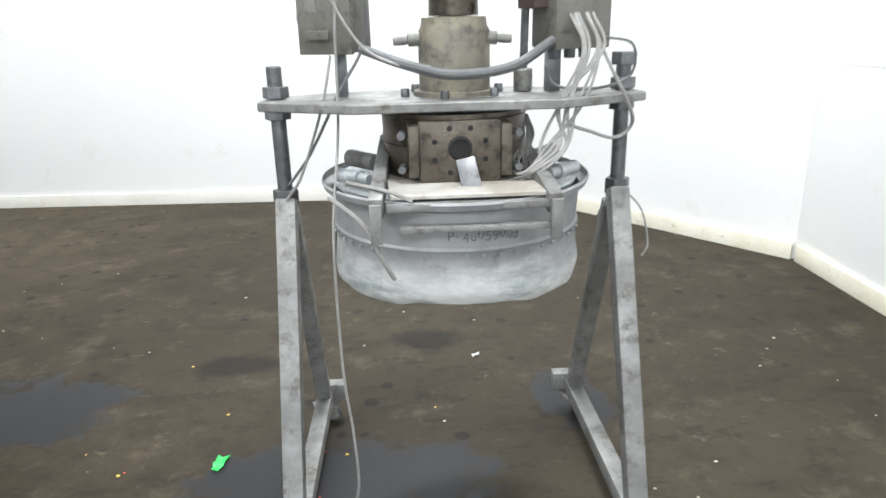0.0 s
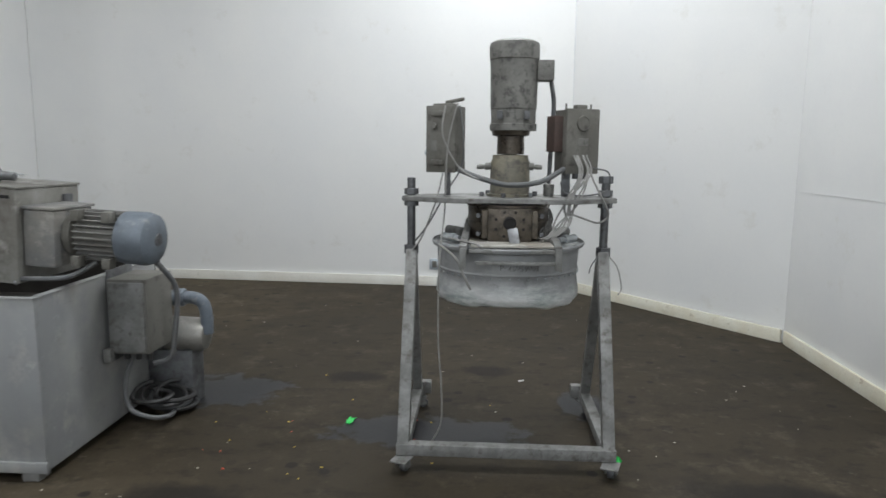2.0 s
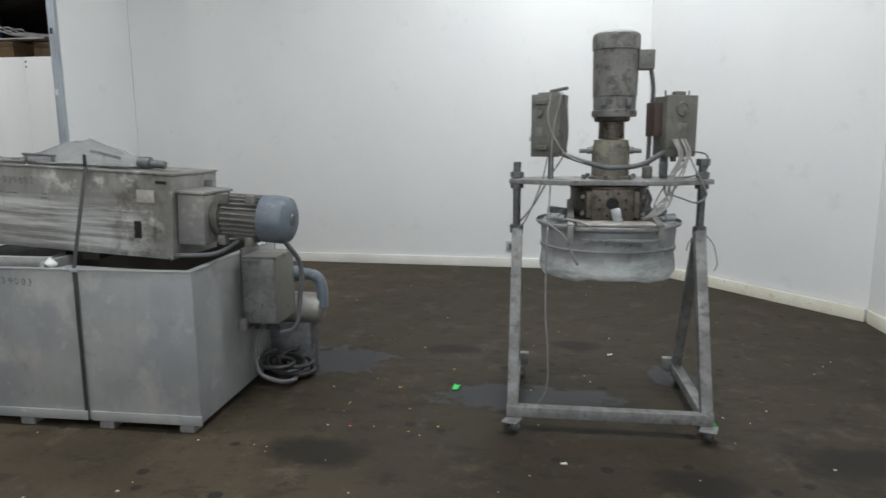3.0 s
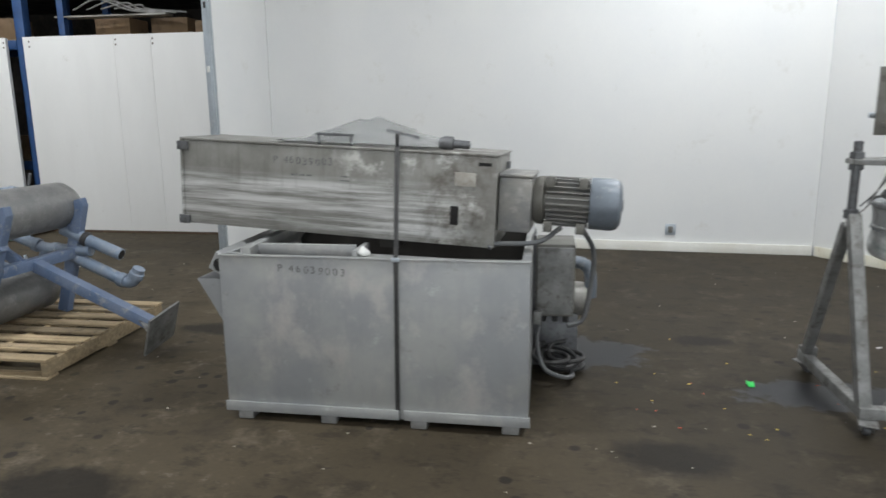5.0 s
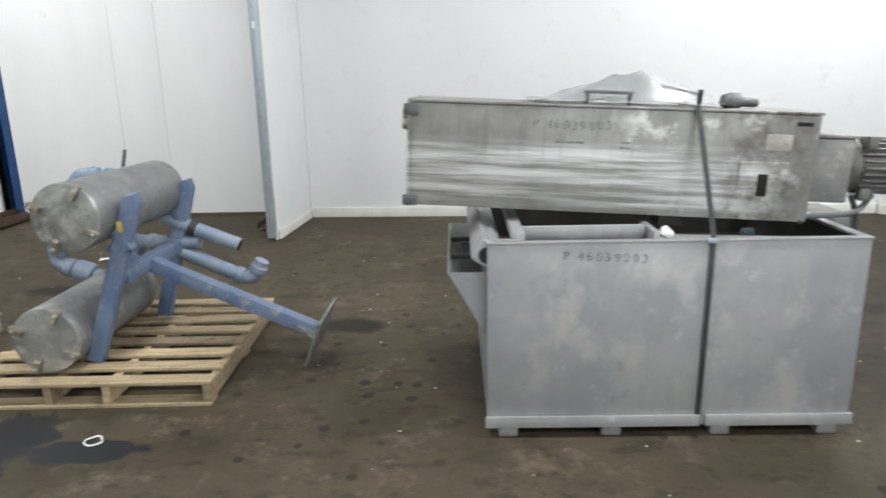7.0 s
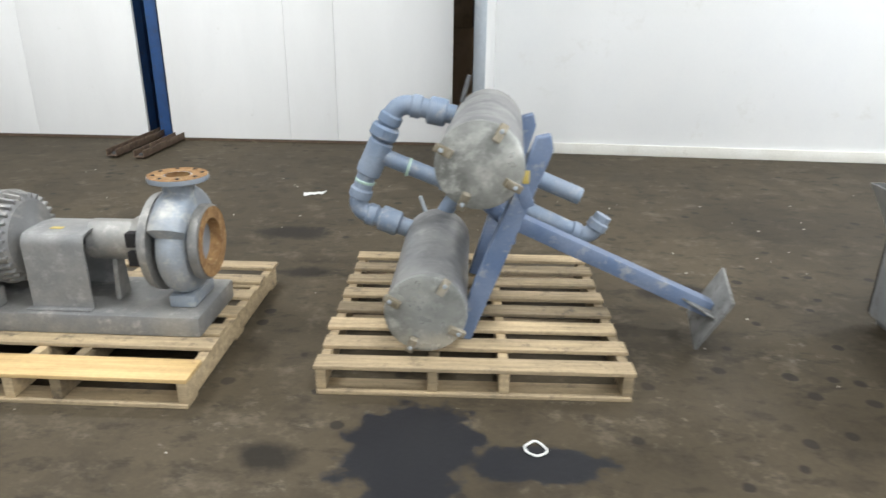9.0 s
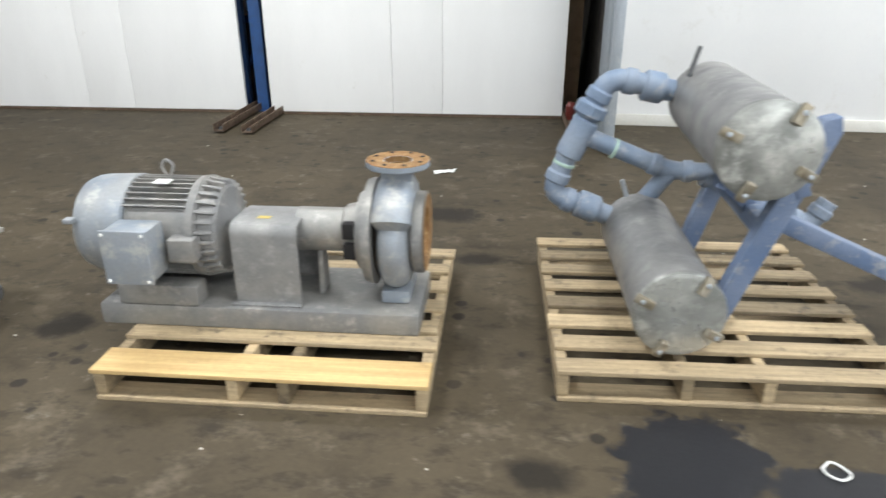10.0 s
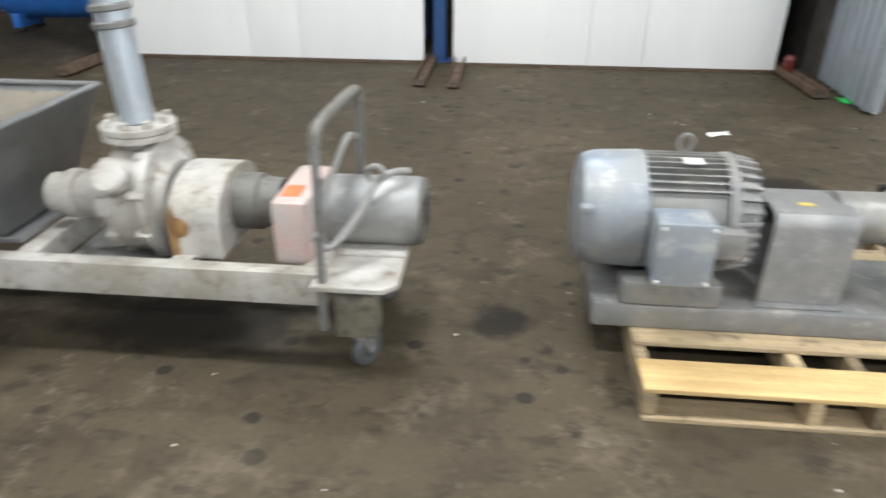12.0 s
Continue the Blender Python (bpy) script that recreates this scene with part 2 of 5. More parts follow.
def chalky_drum():
    """Grey zinc sheet with a chalky white band low down, green-grey tide marks and dark smears."""
    m, nt, p = nodes_of("chalky_zinc_drum")
    tc = nt.nodes.new("ShaderNodeTexCoord")
    sep = nt.nodes.new("ShaderNodeSeparateXYZ")
    nt.links.new(tc.outputs["Object"], sep.inputs[0])
    col = mix(nt, (0.33, 0.335, 0.335), (0.22, 0.225, 0.23), ramp(nt, noise_node(nt, 4, 7, 0.65, (1, 1, 0.6)), [(0.38, g(0)), (0.64, g(1))]))
    wob = nt.nodes.new("ShaderNodeMath")
    wob.operation = "MULTIPLY_ADD"
    nt.links.new(noise_node(nt, 5, 6, 0.62, (1, 1, 2.2)), wob.inputs[0])
    wob.inputs[1].default_value = 0.22
    nt.links.new(sep.outputs["Z"], wob.inputs[2])
    tide = ramp(nt, wob.outputs[0], [(0.9, g(0.95)), (0.985, g(0.0))])
    chalk = mix(nt, (0.66, 0.67, 0.66), (0.27, 0.31, 0.3), ramp(nt, noise_node(nt, 7, 8, 0.7, (0.7, 0.7, 2.5)), [(0.46, g(0)), (0.64, g(1))]))
    col = mix(nt, col, chalk, tide)
    col = mix(nt, col, (0.12, 0.12, 0.115), ramp(nt, noise_node(nt, 9, 8, 0.72), [(0.6, g(0)), (0.72, g(0.7))]))
    nt.links.new(col, p.inputs["Base Color"])
    p.inputs["Metallic"].default_value, p.inputs["Roughness"].default_value = 0.25, 0.55
    b = nt.nodes.new("ShaderNodeBump")
    b.inputs["Strength"].default_value, b.inputs["Distance"].default_value = 0.35, 0.012
    nt.links.new(noise_node(nt, 11, 5, 0.6), b.inputs["Height"])
    nt.links.new(b.outputs[0], p.inputs["Normal"])
    return m


M_ZINC = chalky_drum()
M_HEAD = worn("oily_cast_iron", (0.07, 0.056, 0.043), (0.105, 0.09, 0.07), (0.028, 0.023, 0.019), 0.36, 0.6, 9, 0.55, 0.3)
M_PAINT = worn("peeling_grey_paint", (0.125, 0.122, 0.112), (0.2, 0.197, 0.182), (0.055, 0.053, 0.05), 0.55, 0.15, 9, 0.56, 0.25)
M_OLIVE = worn("peeling_beige_paint", (0.2, 0.18, 0.13), (0.125, 0.117, 0.095), (0.065, 0.06, 0.052), 0.55, 0.1, 7, 0.54, 0.25)
M_BOXM = worn("grimy_grey_enclosure", (0.125, 0.12, 0.105), (0.17, 0.165, 0.148), (0.07, 0.064, 0.056), 0.55, 0.2, 7, 0.6, 0.15)
M_CABLE = worn("grey_cable", (0.25, 0.245, 0.235), (0.2, 0.195, 0.185), (0.2, 0.19, 0.18), 0.55, 0, 12)
M_BLACK = worn("black_rubber", (0.022, 0.022, 0.022), (0.032, 0.03, 0.03), (0.06, 0.055, 0.05), 0.55, 0, 9)
M_HOSE = worn("dark_grey_conduit", (0.085, 0.088, 0.092), (0.12, 0.12, 0.12), (0.1, 0.1, 0.1), 0.5, 0.1, 12)
M_HOLE = worn("black_opening", (0.008, 0.008, 0.008), (0.012, 0.01, 0.01), (0.01, 0.01, 0.01), 0.9)
M_BLUEGREY = worn("dusty_blue_paint", (0.095, 0.14, 0.235), (0.15, 0.19, 0.275), (0.33, 0.33, 0.32), 0.5, 0.1, 5, 0.62, 0.15)
M_PVC = worn("dusty_blue_grey_plastic", (0.145, 0.195, 0.275), (0.21, 0.25, 0.31), (0.36, 0.36, 0.35), 0.48, 0, 5, 0.6, 0.08)
M_VESSEL = worn("dusty_steel_vessel", (0.28, 0.275, 0.265), (0.21, 0.21, 0.21), (0.36, 0.355, 0.34), 0.5, 0.45, 5, 0.6, 0.15)
M_LID = worn("streaked_steel_lid", (0.4, 0.405, 0.38), (0.21, 0.215, 0.2), (0.52, 0.52, 0.49), 0.35, 0.55, 5, 0.56, 0.12)
M_BRASS = worn("dull_brass_clamp", (0.2, 0.165, 0.105), (0.3, 0.27, 0.215), (0.11, 0.09, 0.065), 0.45, 0.5, 16)
M_PUMP = worn("dusty_grey_casting", (0.255, 0.245, 0.225), (0.185, 0.185, 0.185), (0.37, 0.35, 0.32), 0.5, 0.3, 5, 0.6, 0.25)
M_COWL = worn("dusty_pale_blue_paint", (0.235, 0.275, 0.325), (0.27, 0.28, 0.285), (0.45, 0.44, 0.41), 0.42, 0.2, 4, 0.58, 0.15)
M_COWLD = worn("dull_blue_paint", (0.15, 0.175, 0.205), (0.115, 0.135, 0.16), (0.26, 0.265, 0.265), 0.45, 0.1, 6, 0.62, 0.1)
# near-black for the tank interior: grime and shade together in one colour
M_GRIMESHADE = worn("grimy_shaded_steel", (0.03, 0.027, 0.024), (0.045, 0.042, 0.037), (0.03, 0.027, 0.024), 0.5, 0.3, 5)
M_RUST = worn("orange_rust", (0.27, 0.15, 0.055), (0.18, 0.09, 0.035), (0.42, 0.31, 0.15), 0.85, 0, 22, 0.6, 0.4)
M_WHITEP = worn("chipped_white_paint", (0.45, 0.435, 0.4), (0.3, 0.275, 0.235), (0.17, 0.13, 0.09), 0.5, 0.05, 5, 0.6, 0.15)
M_PINK = worn("faded_pink_guard", (0.47, 0.35, 0.32), (0.42, 0.37, 0.345), (0.5, 0.27, 0.2), 0.55, 0, 8)
M_DRY = worn("pale_dried_residue", (0.5, 0.45, 0.36), (0.42, 0.385, 0.32), (0.3, 0.27, 0.22), 0.85, 0, 5)
M_YELLOW = plain("yellow_sticker", (0.5, 0.38, 0.1))
M_GREEN = plain("green_tape", (0.02, 0.55, 0.09), 0.45)
M_MARK = plain("pale_green_print", (0.38, 0.52, 0.45))
M_PAPER = plain("white_scrap", (0.75, 0.75, 0.72))
M_INK = worn("faded_marker", (0.09, 0.09, 0.092), (0.14, 0.14, 0.14), (0.28, 0.28, 0.27), 0.6, 0.1, 30, 0.54)
M_GALV = worn("galvanised_steel", (0.50, 0.55, 0.60), (0.42, 0.46, 0.5), (0.6, 0.62, 0.62), 0.4, 0.6, 6, 0.62, 0.06, (1, 1, 0.3))
M_RACK = worn("blue_rack_paint", (0.03, 0.085, 0.23), (0.025, 0.07, 0.19), (0.05, 0.06, 0.09), 0.45, 0, 5)
M_TANKBLUE = worn("bright_blue_paint", (0.03, 0.17, 0.55), (0.03, 0.14, 0.45), (0.05, 0.09, 0.2), 0.4, 0, 4)
M_FOOT = worn("rusty_brown_channel", (0.13, 0.085, 0.055), (0.09, 0.06, 0.042), (0.22, 0.16, 0.1), 0.7, 0.1, 8)
M_CARD = worn("brown_cardboard", (0.30, 0.2, 0.12), (0.26, 0.175, 0.1), (0.18, 0.12, 0.07), 0.8, 0, 3, vary=0.35)
M_WOOD = worn("weathered_pallet_wood", (0.45, 0.34, 0.2), (0.32, 0.245, 0.15), (0.13, 0.098, 0.066), 0.75, 0, 5, 0.62, 0.35, (0.6, 9, 9), 60, 0.55, 0.5)
M_NEWWOOD = worn("fresh_yellow_pine", (0.56, 0.39, 0.175), (0.46, 0.31, 0.135), (0.3, 0.19, 0.09), 0.65, 0, 4, 0.68, 0.3, (0.5, 9, 9), 60)
M_LAMP, _nt, _p = nodes_of("lamp_diffuser")
_p.inputs["Emission Color"].default_value, _p.inputs["Emission Strength"].default_value = (1, 0.97, 0.92, 1), 6.0
M_PLASTIC, _nt, _p = nodes_of("clear_crumpled_film")
_p.inputs["Base Color"].default_value = (0.74, 0.75, 0.75, 1)
_p.inputs["Roughness"].default_value, _p.inputs["Transmission Weight"].default_value = 0.16, 0.8
_b = _nt.nodes.new("ShaderNodeBump")
_b.inputs["Strength"].default_value, _b.inputs["Distance"].default_value = 0.5, 0.015
_nt.links.new(noise_node(_nt, 14, 5, 0.6), _b.inputs["Height"])
_nt.links.new(_b.outputs[0], _p.inputs["Normal"])


# ---- builders ----
def finish(name, bm, material, parent=None, label="", smooth=True):
    bmesh.ops.recalc_face_normals(bm, faces=bm.faces)
    me = bpy.data.meshes.new(name)
    if smooth:
        for f in bm.faces:
            f.smooth = True
        for e in bm.edges:
            if len(e.link_faces) == 2 and e.calc_face_angle(0) > radians(32):
                e.smooth = False
    bm.to_mesh(me)
    bm.free()
    me.materials.append(material)
    ob = new(name, me)
    if parent:
        ob.parent = parent
    if label:
        ob["label"] = label
    return ob


def part(name, bm, material, parent, label=""):
    return finish(name, bm, material, parent, label)


def structure(name, bm, material, label, category):
    return tagged(finish(name, bm, material), label, category, kind="structure")


def thing(name, label, category, group="", m=None):
    e = new(name)
    e.empty_display_size = 0.1
    if m is not None:
        e.matrix_world = m
    return tagged(e, label, category, group)


def join_into(bm, piece):
    me = bpy.data.meshes.new("t")
    piece.to_mesh(me)
    piece.free()
    bm.from_mesh(me)
    bpy.data.meshes.remove(me)
    return bm


def block(x0, x1, y0, y1, z0, z1, bev=0.004, m=None, bm=None):
    b = bmesh.new()
    bmesh.ops.create_cube(b, size=1, matrix=Matrix.Translation(((x0 + x1) / 2, (y0 + y1) / 2, (z0 + z1) / 2)) @ Matrix.Diagonal((x1 - x0, y1 - y0, z1 - z0, 1)))
    if bev:
        bmesh.ops.bevel(b, geom=list(b.edges), offset=min(bev, 0.4 * min(abs(x1 - x0), abs(y1 - y0), abs(z1 - z0))), segments=2, profile=0.6, affect="EDGES")
    if m is not None:
        bmesh.ops.transform(b, matrix=m, verts=b.verts)
    return join_into(bm, b) if bm is not None else b


def along(p0, p1, up=(0, 0, 1)):
    """A frame whose x runs from p0 to p1."""
    p0, p1 = Vector(p0), Vector(p1)
    x = (p1 - p0).normalized()
    u = Vector(up)
    if abs(x.dot(u)) > 0.99:
        u = Vector((0, 1, 0))
    y = u.cross(x).normalized()
    z = x.cross(y)
    m = Matrix((x, y, z)).transposed().to_4x4()
    m.translation = p0
    return m, (p1 - p0).length


def bar(p0, p1, w, h, bev=0.006, up=(0, 0, 1), bm=None):
    m, n = along(p0, p1, up)
    return block(0, n, -w / 2, w / 2, -h / 2, h / 2, bev, m, bm)


def lathe(p0, p1, profile, seg=32, bm=None):
    """A turned body: profile rows of (distance along p0-p1 in metres, radius)."""
    m, n = along(p0, p1)
    b = bmesh.new()
    rings = []
    for d, r in profile:
        if r <= 0:
            rings.append([b.verts.new(m @ Vector((d, 0, 0)))])
        else:
            rings.append([b.verts.new(m @ Vector((d, r * math.cos(2 * math.pi * i / seg), r * math.sin(2 * math.pi * i / seg)))) for i in range(seg)])
    for a, c in zip(rings, rings[1:]):
        for i in range(seg):
            j = (i + 1) % seg
            if len(a) == 1 and len(c) > 1:
                b.faces.new((a[0], c[i], c[j]))
            elif len(c) == 1 and len(a) > 1:
                b.faces.new((a[i], a[j], c[0]))
            elif len(a) > 1:
                b.faces.new((a[i], a[j], c[j], c[i]))
    return join_into(bm, b) if bm is not None else b


def rod(p0, p1, r, seg=16, bm=None, r1=None, bev=0.15):
    n = (Vector(p1) - Vector(p0)).length
    r1 = r if r1 is None else r1
    e = min(r * bev, n * 0.2)
    return lathe(p0, p1, [(0, 0), (0, r - e), (e, r), (n - e, r1), (n, r1 - e), (n, 0)], seg, bm)


def curve_points(pts, steps=8):
    """A smooth line through the points."""
    p = [Vector(q) for q in pts]
    p = [p[0] * 2 - p[1]] + p + [p[-1] * 2 - p[-2]]
    out = []
    for i in range(1, len(p) - 2):
        for k in range(steps):
            t = k / steps
            a, b, c, d = p[i - 1], p[i], p[i + 1], p[i + 2]
            out.append(0.5 * ((2 * b) + (c - a) * t + (2 * a - 5 * b + 4 * c - d) * t * t + (3 * b - a - 3 * c + d) * t ** 3))
    return out + [p[-2]]


def tube(pts, r, seg=8, smooth=True, steps=8, bm=None):
    line = curve_points(pts, steps) if smooth else [Vector(q) for q in pts]
    b = bmesh.new()
    rings = []
    n = Vector((0.31, 0.2, 0.93)).normalized()
    for i, p in enumerate(line):
        d = (line[min(i + 1, len(line) - 1)] - line[max(i - 1, 0)]).normalized()
        n = (n - d * n.dot(d)).normalized() if abs(n.dot(d)) < 0.98 else d.orthogonal().normalized()
        s = d.cross(n)
        rings.append([b.verts.new(p + r * (math.cos(2 * math.pi * k / seg) * n + math.sin(2 * math.pi * k / seg) * s)) for k in range(seg)])
    for a, c in zip(rings, rings[1:]):
        for k in range(seg):
            b.faces.new((a[k], a[(k + 1) % seg], c[(k + 1) % seg], c[k]))
    b.faces.new(rings[0])
    b.faces.new(rings[-1])
    return join_into(bm, b) if bm is not None else b


def prism(poly, thick, m, bev=0.003, bm=None):
    """A plate: outline in x, z of m's frame, thickness along y."""
    b = bmesh.new()
    lo = [b.verts.new((x, -thick / 2, z)) for x, z in poly]
    hi = [b.verts.new((x, thick / 2, z)) for x, z in poly]
    b.faces.new(lo)
    b.faces.new(hi[::-1])
    for i in range(len(poly)):
        j = (i + 1) % len(poly)
        b.faces.new((lo[i], hi[i], hi[j], lo[j]))
    if bev:
        bmesh.ops.bevel(b, geom=list(b.edges), offset=bev, segments=1, affect="EDGES")
    bmesh.ops.transform(b, matrix=m, verts=b.verts)
    return join_into(bm, b) if bm is not None else b


def hexnut(p0, p1, r, bm=None):
    return lathe(p0, p1, [(0, 0), (0, r * 0.94), (0.002, r), ((Vector(p1) - Vector(p0)).length - 0.002, r), ((Vector(p1) - Vector(p0)).length, r * 0.94), ((Vector(p1) - Vector(p0)).length, 0)], 6, bm)


def lettering(text, size, m, parent):
    """Marker writing laid on a surface: x of m to the right, z of m out of it."""
    cu = bpy.data.curves.new("writing", "FONT")
    cu.body, cu.size, cu.extrude = text, size, 0.0006
    tmp = bpy.data.objects.new("tmp", cu)
    scene.collection.objects.link(tmp)
    bpy.context.view_layer.update()
    me = bpy.data.meshes.new_from_object(tmp)
    bpy.data.objects.remove(tmp)
    me.transform(m)
    me.materials.append(M_INK)
    ob = new("writing", me)
    ob.parent = parent
    ob["label"] = "handwritten black marker number"
    return ob


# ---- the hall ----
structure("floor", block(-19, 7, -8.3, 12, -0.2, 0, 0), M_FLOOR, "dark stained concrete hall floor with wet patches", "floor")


def wall_run(name, p0, p1, thick, z0, z1, material, label, side=1):
    """A wall whose seen face runs from p0 to p1; its thickness lies to the left of that way if side is 1."""
    m, n = along((*p0, 0), (*p1, 0))
    y0, y1 = (0, thick) if side > 0 else (-thick, 0)
    return structure(name, block(0, n, y0, y1, z0, z1, 0.003, m), material, label, "wall")


WALL_T = "smooth white painted panel wall"
K0, K1, K2, K3 = (-5.06, 6.05), (0.985, 5.735), (2.45, 3.835), (2.33, -8.0)
wall_run("wall_north", K0, K1, 0.15, 0, CEIL, M_WALL, WALL_T)
wall_run("wall_angled", K1, K2, 0.15, 0, CEIL, M_WALL, WALL_T)
wall_run("wall_east", K2, K3, 0.15, 0, CEIL, M_WALL, WALL_T)
wall_run("wall_return", (-5.16, 4.95), K0, 0.03, 0, CEIL, M_WALL, "white side of a short return wall")
# header and deck are unseen, added to keep lamp light off the storage bay
structure("bay_shade_header", block(-12.3, -5.2, 6.62, 6.7, 3.35, CEIL, 0), M_BAYSHADE, "unseen header added to keep light off the storage bay", "wall")
structure("bay_shade_deck", block(-12.3, -5.2, 6.7, 9.9, 3.35, 3.5, 0), M_BAYSHADE, "unseen deck added to keep light off the storage bay", "ceiling")
structure("wall_bay_end", block(-12.3, -12.2, 7.9, 9.9, 0, 3.35, 0), M_BAYSHADE, "added end board of the storage bay, coloured as unlit", "wall")
structure("wall_bay_side", block(-5.14, -5.07, 6.22, 9.9, 0, CEIL, 0), M_BAYSHADE, "added side board of the storage bay, coloured as unlit", "wall")
structure("wall_far", block(-19, -5.0, 9.9, 10.1, 0, CEIL, 0), M_BAYSHADE, "far wall of the hall, coloured dark as unlit", "wall")
structure("wall_west", block(-19.1, -18.9, -8.2, 9.9, 0, CEIL, 0), M_WALL, WALL_T, "wall")
# unseen south wall, with an assumed door gap behind the added fill light
structure("wall_south_west", block(-18.9, -3.6, -8.2, -8.0, 0, CEIL, 0), M_WALL, WALL_T, "wall")
structure("wall_south_east", block(2.2, 2.5, -8.2, -8.0, 0, CEIL, 0), M_WALL, WALL_T, "wall")
structure("wall_south_lintel", block(-3.6, 2.2, -8.2, -8.0, 4.0, CEIL, 0), M_WALL, WALL_T, "wall")
structure("ceiling", block(-19, 2.6, -8.2, 10, CEIL, CEIL + 0.15, 0), M_CEIL, "pale sheet metal hall ceiling", "ceiling")


def strip(name, p0, p1, thick, z0, z1, material, label):
    m, n = along((*p0, 0), (*p1, 0))
    return structure(name, block(0, n, -thick, -0.001, z0, z1, 0.004, m), material, label, "baseboard")


strip("baseboard_north", (-5.04, 6.048), (0.97, 5.735), 0.022, 0, 0.105, M_BASEW, "scuffed white wooden baseboard")
strip("baseboard_angled", (1.0, 5.70), (2.435, 3.835), 0.022, 0, 0.105, M_BASE, "cream wooden baseboard with brown knocks")
strip("baseboard_east", (2.45, 3.795), (2.35, -7.9), 0.022, 0, 0.105, M_BASE, "cream wooden baseboard with brown knocks")
strip("baseboard_return", (-5.15, 4.98), (-5.06, 6.02), 0.018, 0, 0.09, M_BASEW, "scuffed white wooden baseboard")
# panel joints
for name, p0, p1, z0, z1 in (("trim_1", (2.445, 3.735), (2.34, -7.9), 1.197, 1.2),):
    m_, n_ = along((*p0, 0), (*p1, 0))
    structure(name, block(0, n_, -0.0035, -0.002, z0, z1, 0, m_), M_WALL, "thin raised joint strip of the wall panels", "trim")

# galvanised stud face and corner of the return wall
m_, n_ = along((-5.235, 4.93, 0), (-5.145, 6.05, 0))
bm = block(0, n_, 0.0, 0.012, 0.02, CEIL, 0, m_)
for k in range(7):
    block(0.03 + k * 0.16, 0.075 + k * 0.16, 0.012, 0.03, 0.02, CEIL, 0.004, m_, bm)
structure("stud_panel", bm, M_GALV, "ribbed galvanised steel back of the return wall", "wall")
bm = block(-5.245, -5.165, 4.895, 4.947, 0.03, CEIL, 0.006)
block(-5.225, -5.185, 4.885, 4.897, 0.03, CEIL, 0.004, None, bm)
structure("edge_trim", bm, M_GALV, "galvanised steel channel capping the wall end", "trim")
clip = thing("electric_plate", "small dark plate on the galvanised channel", "plate")
part("body", block(-5.215, -5.19, 4.875, 4.884, 2.55, 2.61, 0.002), M_BLACK, clip)
clip = thing("latch_plate", "small white latch on the galvanised channel", "latch")
part("body", block(-5.22, -5.19, 4.872, 4.884, 1.93, 1.99, 0.003), M_PAPER, clip)

# wall outlet low on the north wall
o = thing("wall_outlet", "grey metal outlet low on the white wall", "outlet", m=pose(-0.45, 5.809, 0.24, 0, 0, -3.0))
part("plate", block(-0.055, 0.055, -0.012, 0, -0.06, 0.06, 0.004), M_GALV, o)
part("socket", block(-0.025, 0.025, -0.02, -0.011, -0.035, 0.035, 0.004), M_BOXM, o)


def ceiling_lamp(x, y):
    t = thing("ceiling_light", "long white ceiling light fixture hung under the ceiling", "light", "hall lights", pose(x, y, CEIL - 0.3))
    bm = bmesh.new()
    block(-0.66, 0.66, -0.3, 0.3, 0.0, 0.06, 0.01, None, bm)
    part("housing", bm, M_CEIL, t)
    part("diffuser", block(-0.6, 0.6, -0.25, 0.25, -0.02, -0.002, 0.003), M_LAMP, t)
    for s in (-0.5, 0.5):
        part("hanger", rod((s, 0, 0.06), (s, 0, 0.3), 0.006, 8), M_GALV, t)


for lx, ly in LAMP_SPOTS:
    ceiling_lamp(lx, ly)


# ---- movable white partitions and the storage bay behind ----
def partition(x0, x1, y, joints, label, feet):
    t = thing("partition_screen", label, "partition", "partition screens", pose(0, y, 0))
    xs = [x0, *joints, x1]
    for a, b in zip(xs, xs[1:]):
        part("panel", block(a + 0.0015, b - 0.0015, 0, 0.045, 0.03, 2.5, 0.003), M_SHEET, t)
    part("bottom_rail", block(x0 + 0.01, x1 - 0.01, 0.006, 0.05, 0.0, 0.029, 0.003), M_FOOT, t, "dark bottom rail")
    for x in xs[1:-1] + [x0 + 0.06, x1 - 0.06]:
        for dz in (0.06, 0.12):
            part("screw", rod((x + 0.03, 0, 2.5 - dz), (x + 0.03, -0.004, 2.5 - dz), 0.012, 8), M_FOOT, t)
    for x in feet:
        bm = block(x - 0.05, x + 0.05, -0.92, 0.9, 0.018, 0.028, 0.002)
        block(x - 0.05, x - 0.04, -0.92, 0.9, 0.028, 0.085, 0.002, None, bm)
        block(x + 0.04, x + 0.05, -0.92, 0.9, 0.028, 0.085, 0.002, None, bm)
        part("foot", bm, M_FOOT, t, "rusty steel channel foot")
        for yy in (-0.86, 0.84):
            part("caster", rod((x - 0.02, yy, 0.025), (x + 0.02, yy, 0.025), 0.025, 12), M_BLACK, t)


partition(-8.42, -5.47, 6.25, [-7.16, -6.66], "white panel screen with joints on rusty steel feet", (-8.35, -5.42))
partition(-11.95, -8.7, 6.29, [-10.4, -9.9], "white panel screen with faint stains on rusty steel feet", (-11.78, -8.63))
partition(-14.9, -12.4, 8.8, [-13.6], "white panel screen far back in the hall", (-14.87, -12.43))


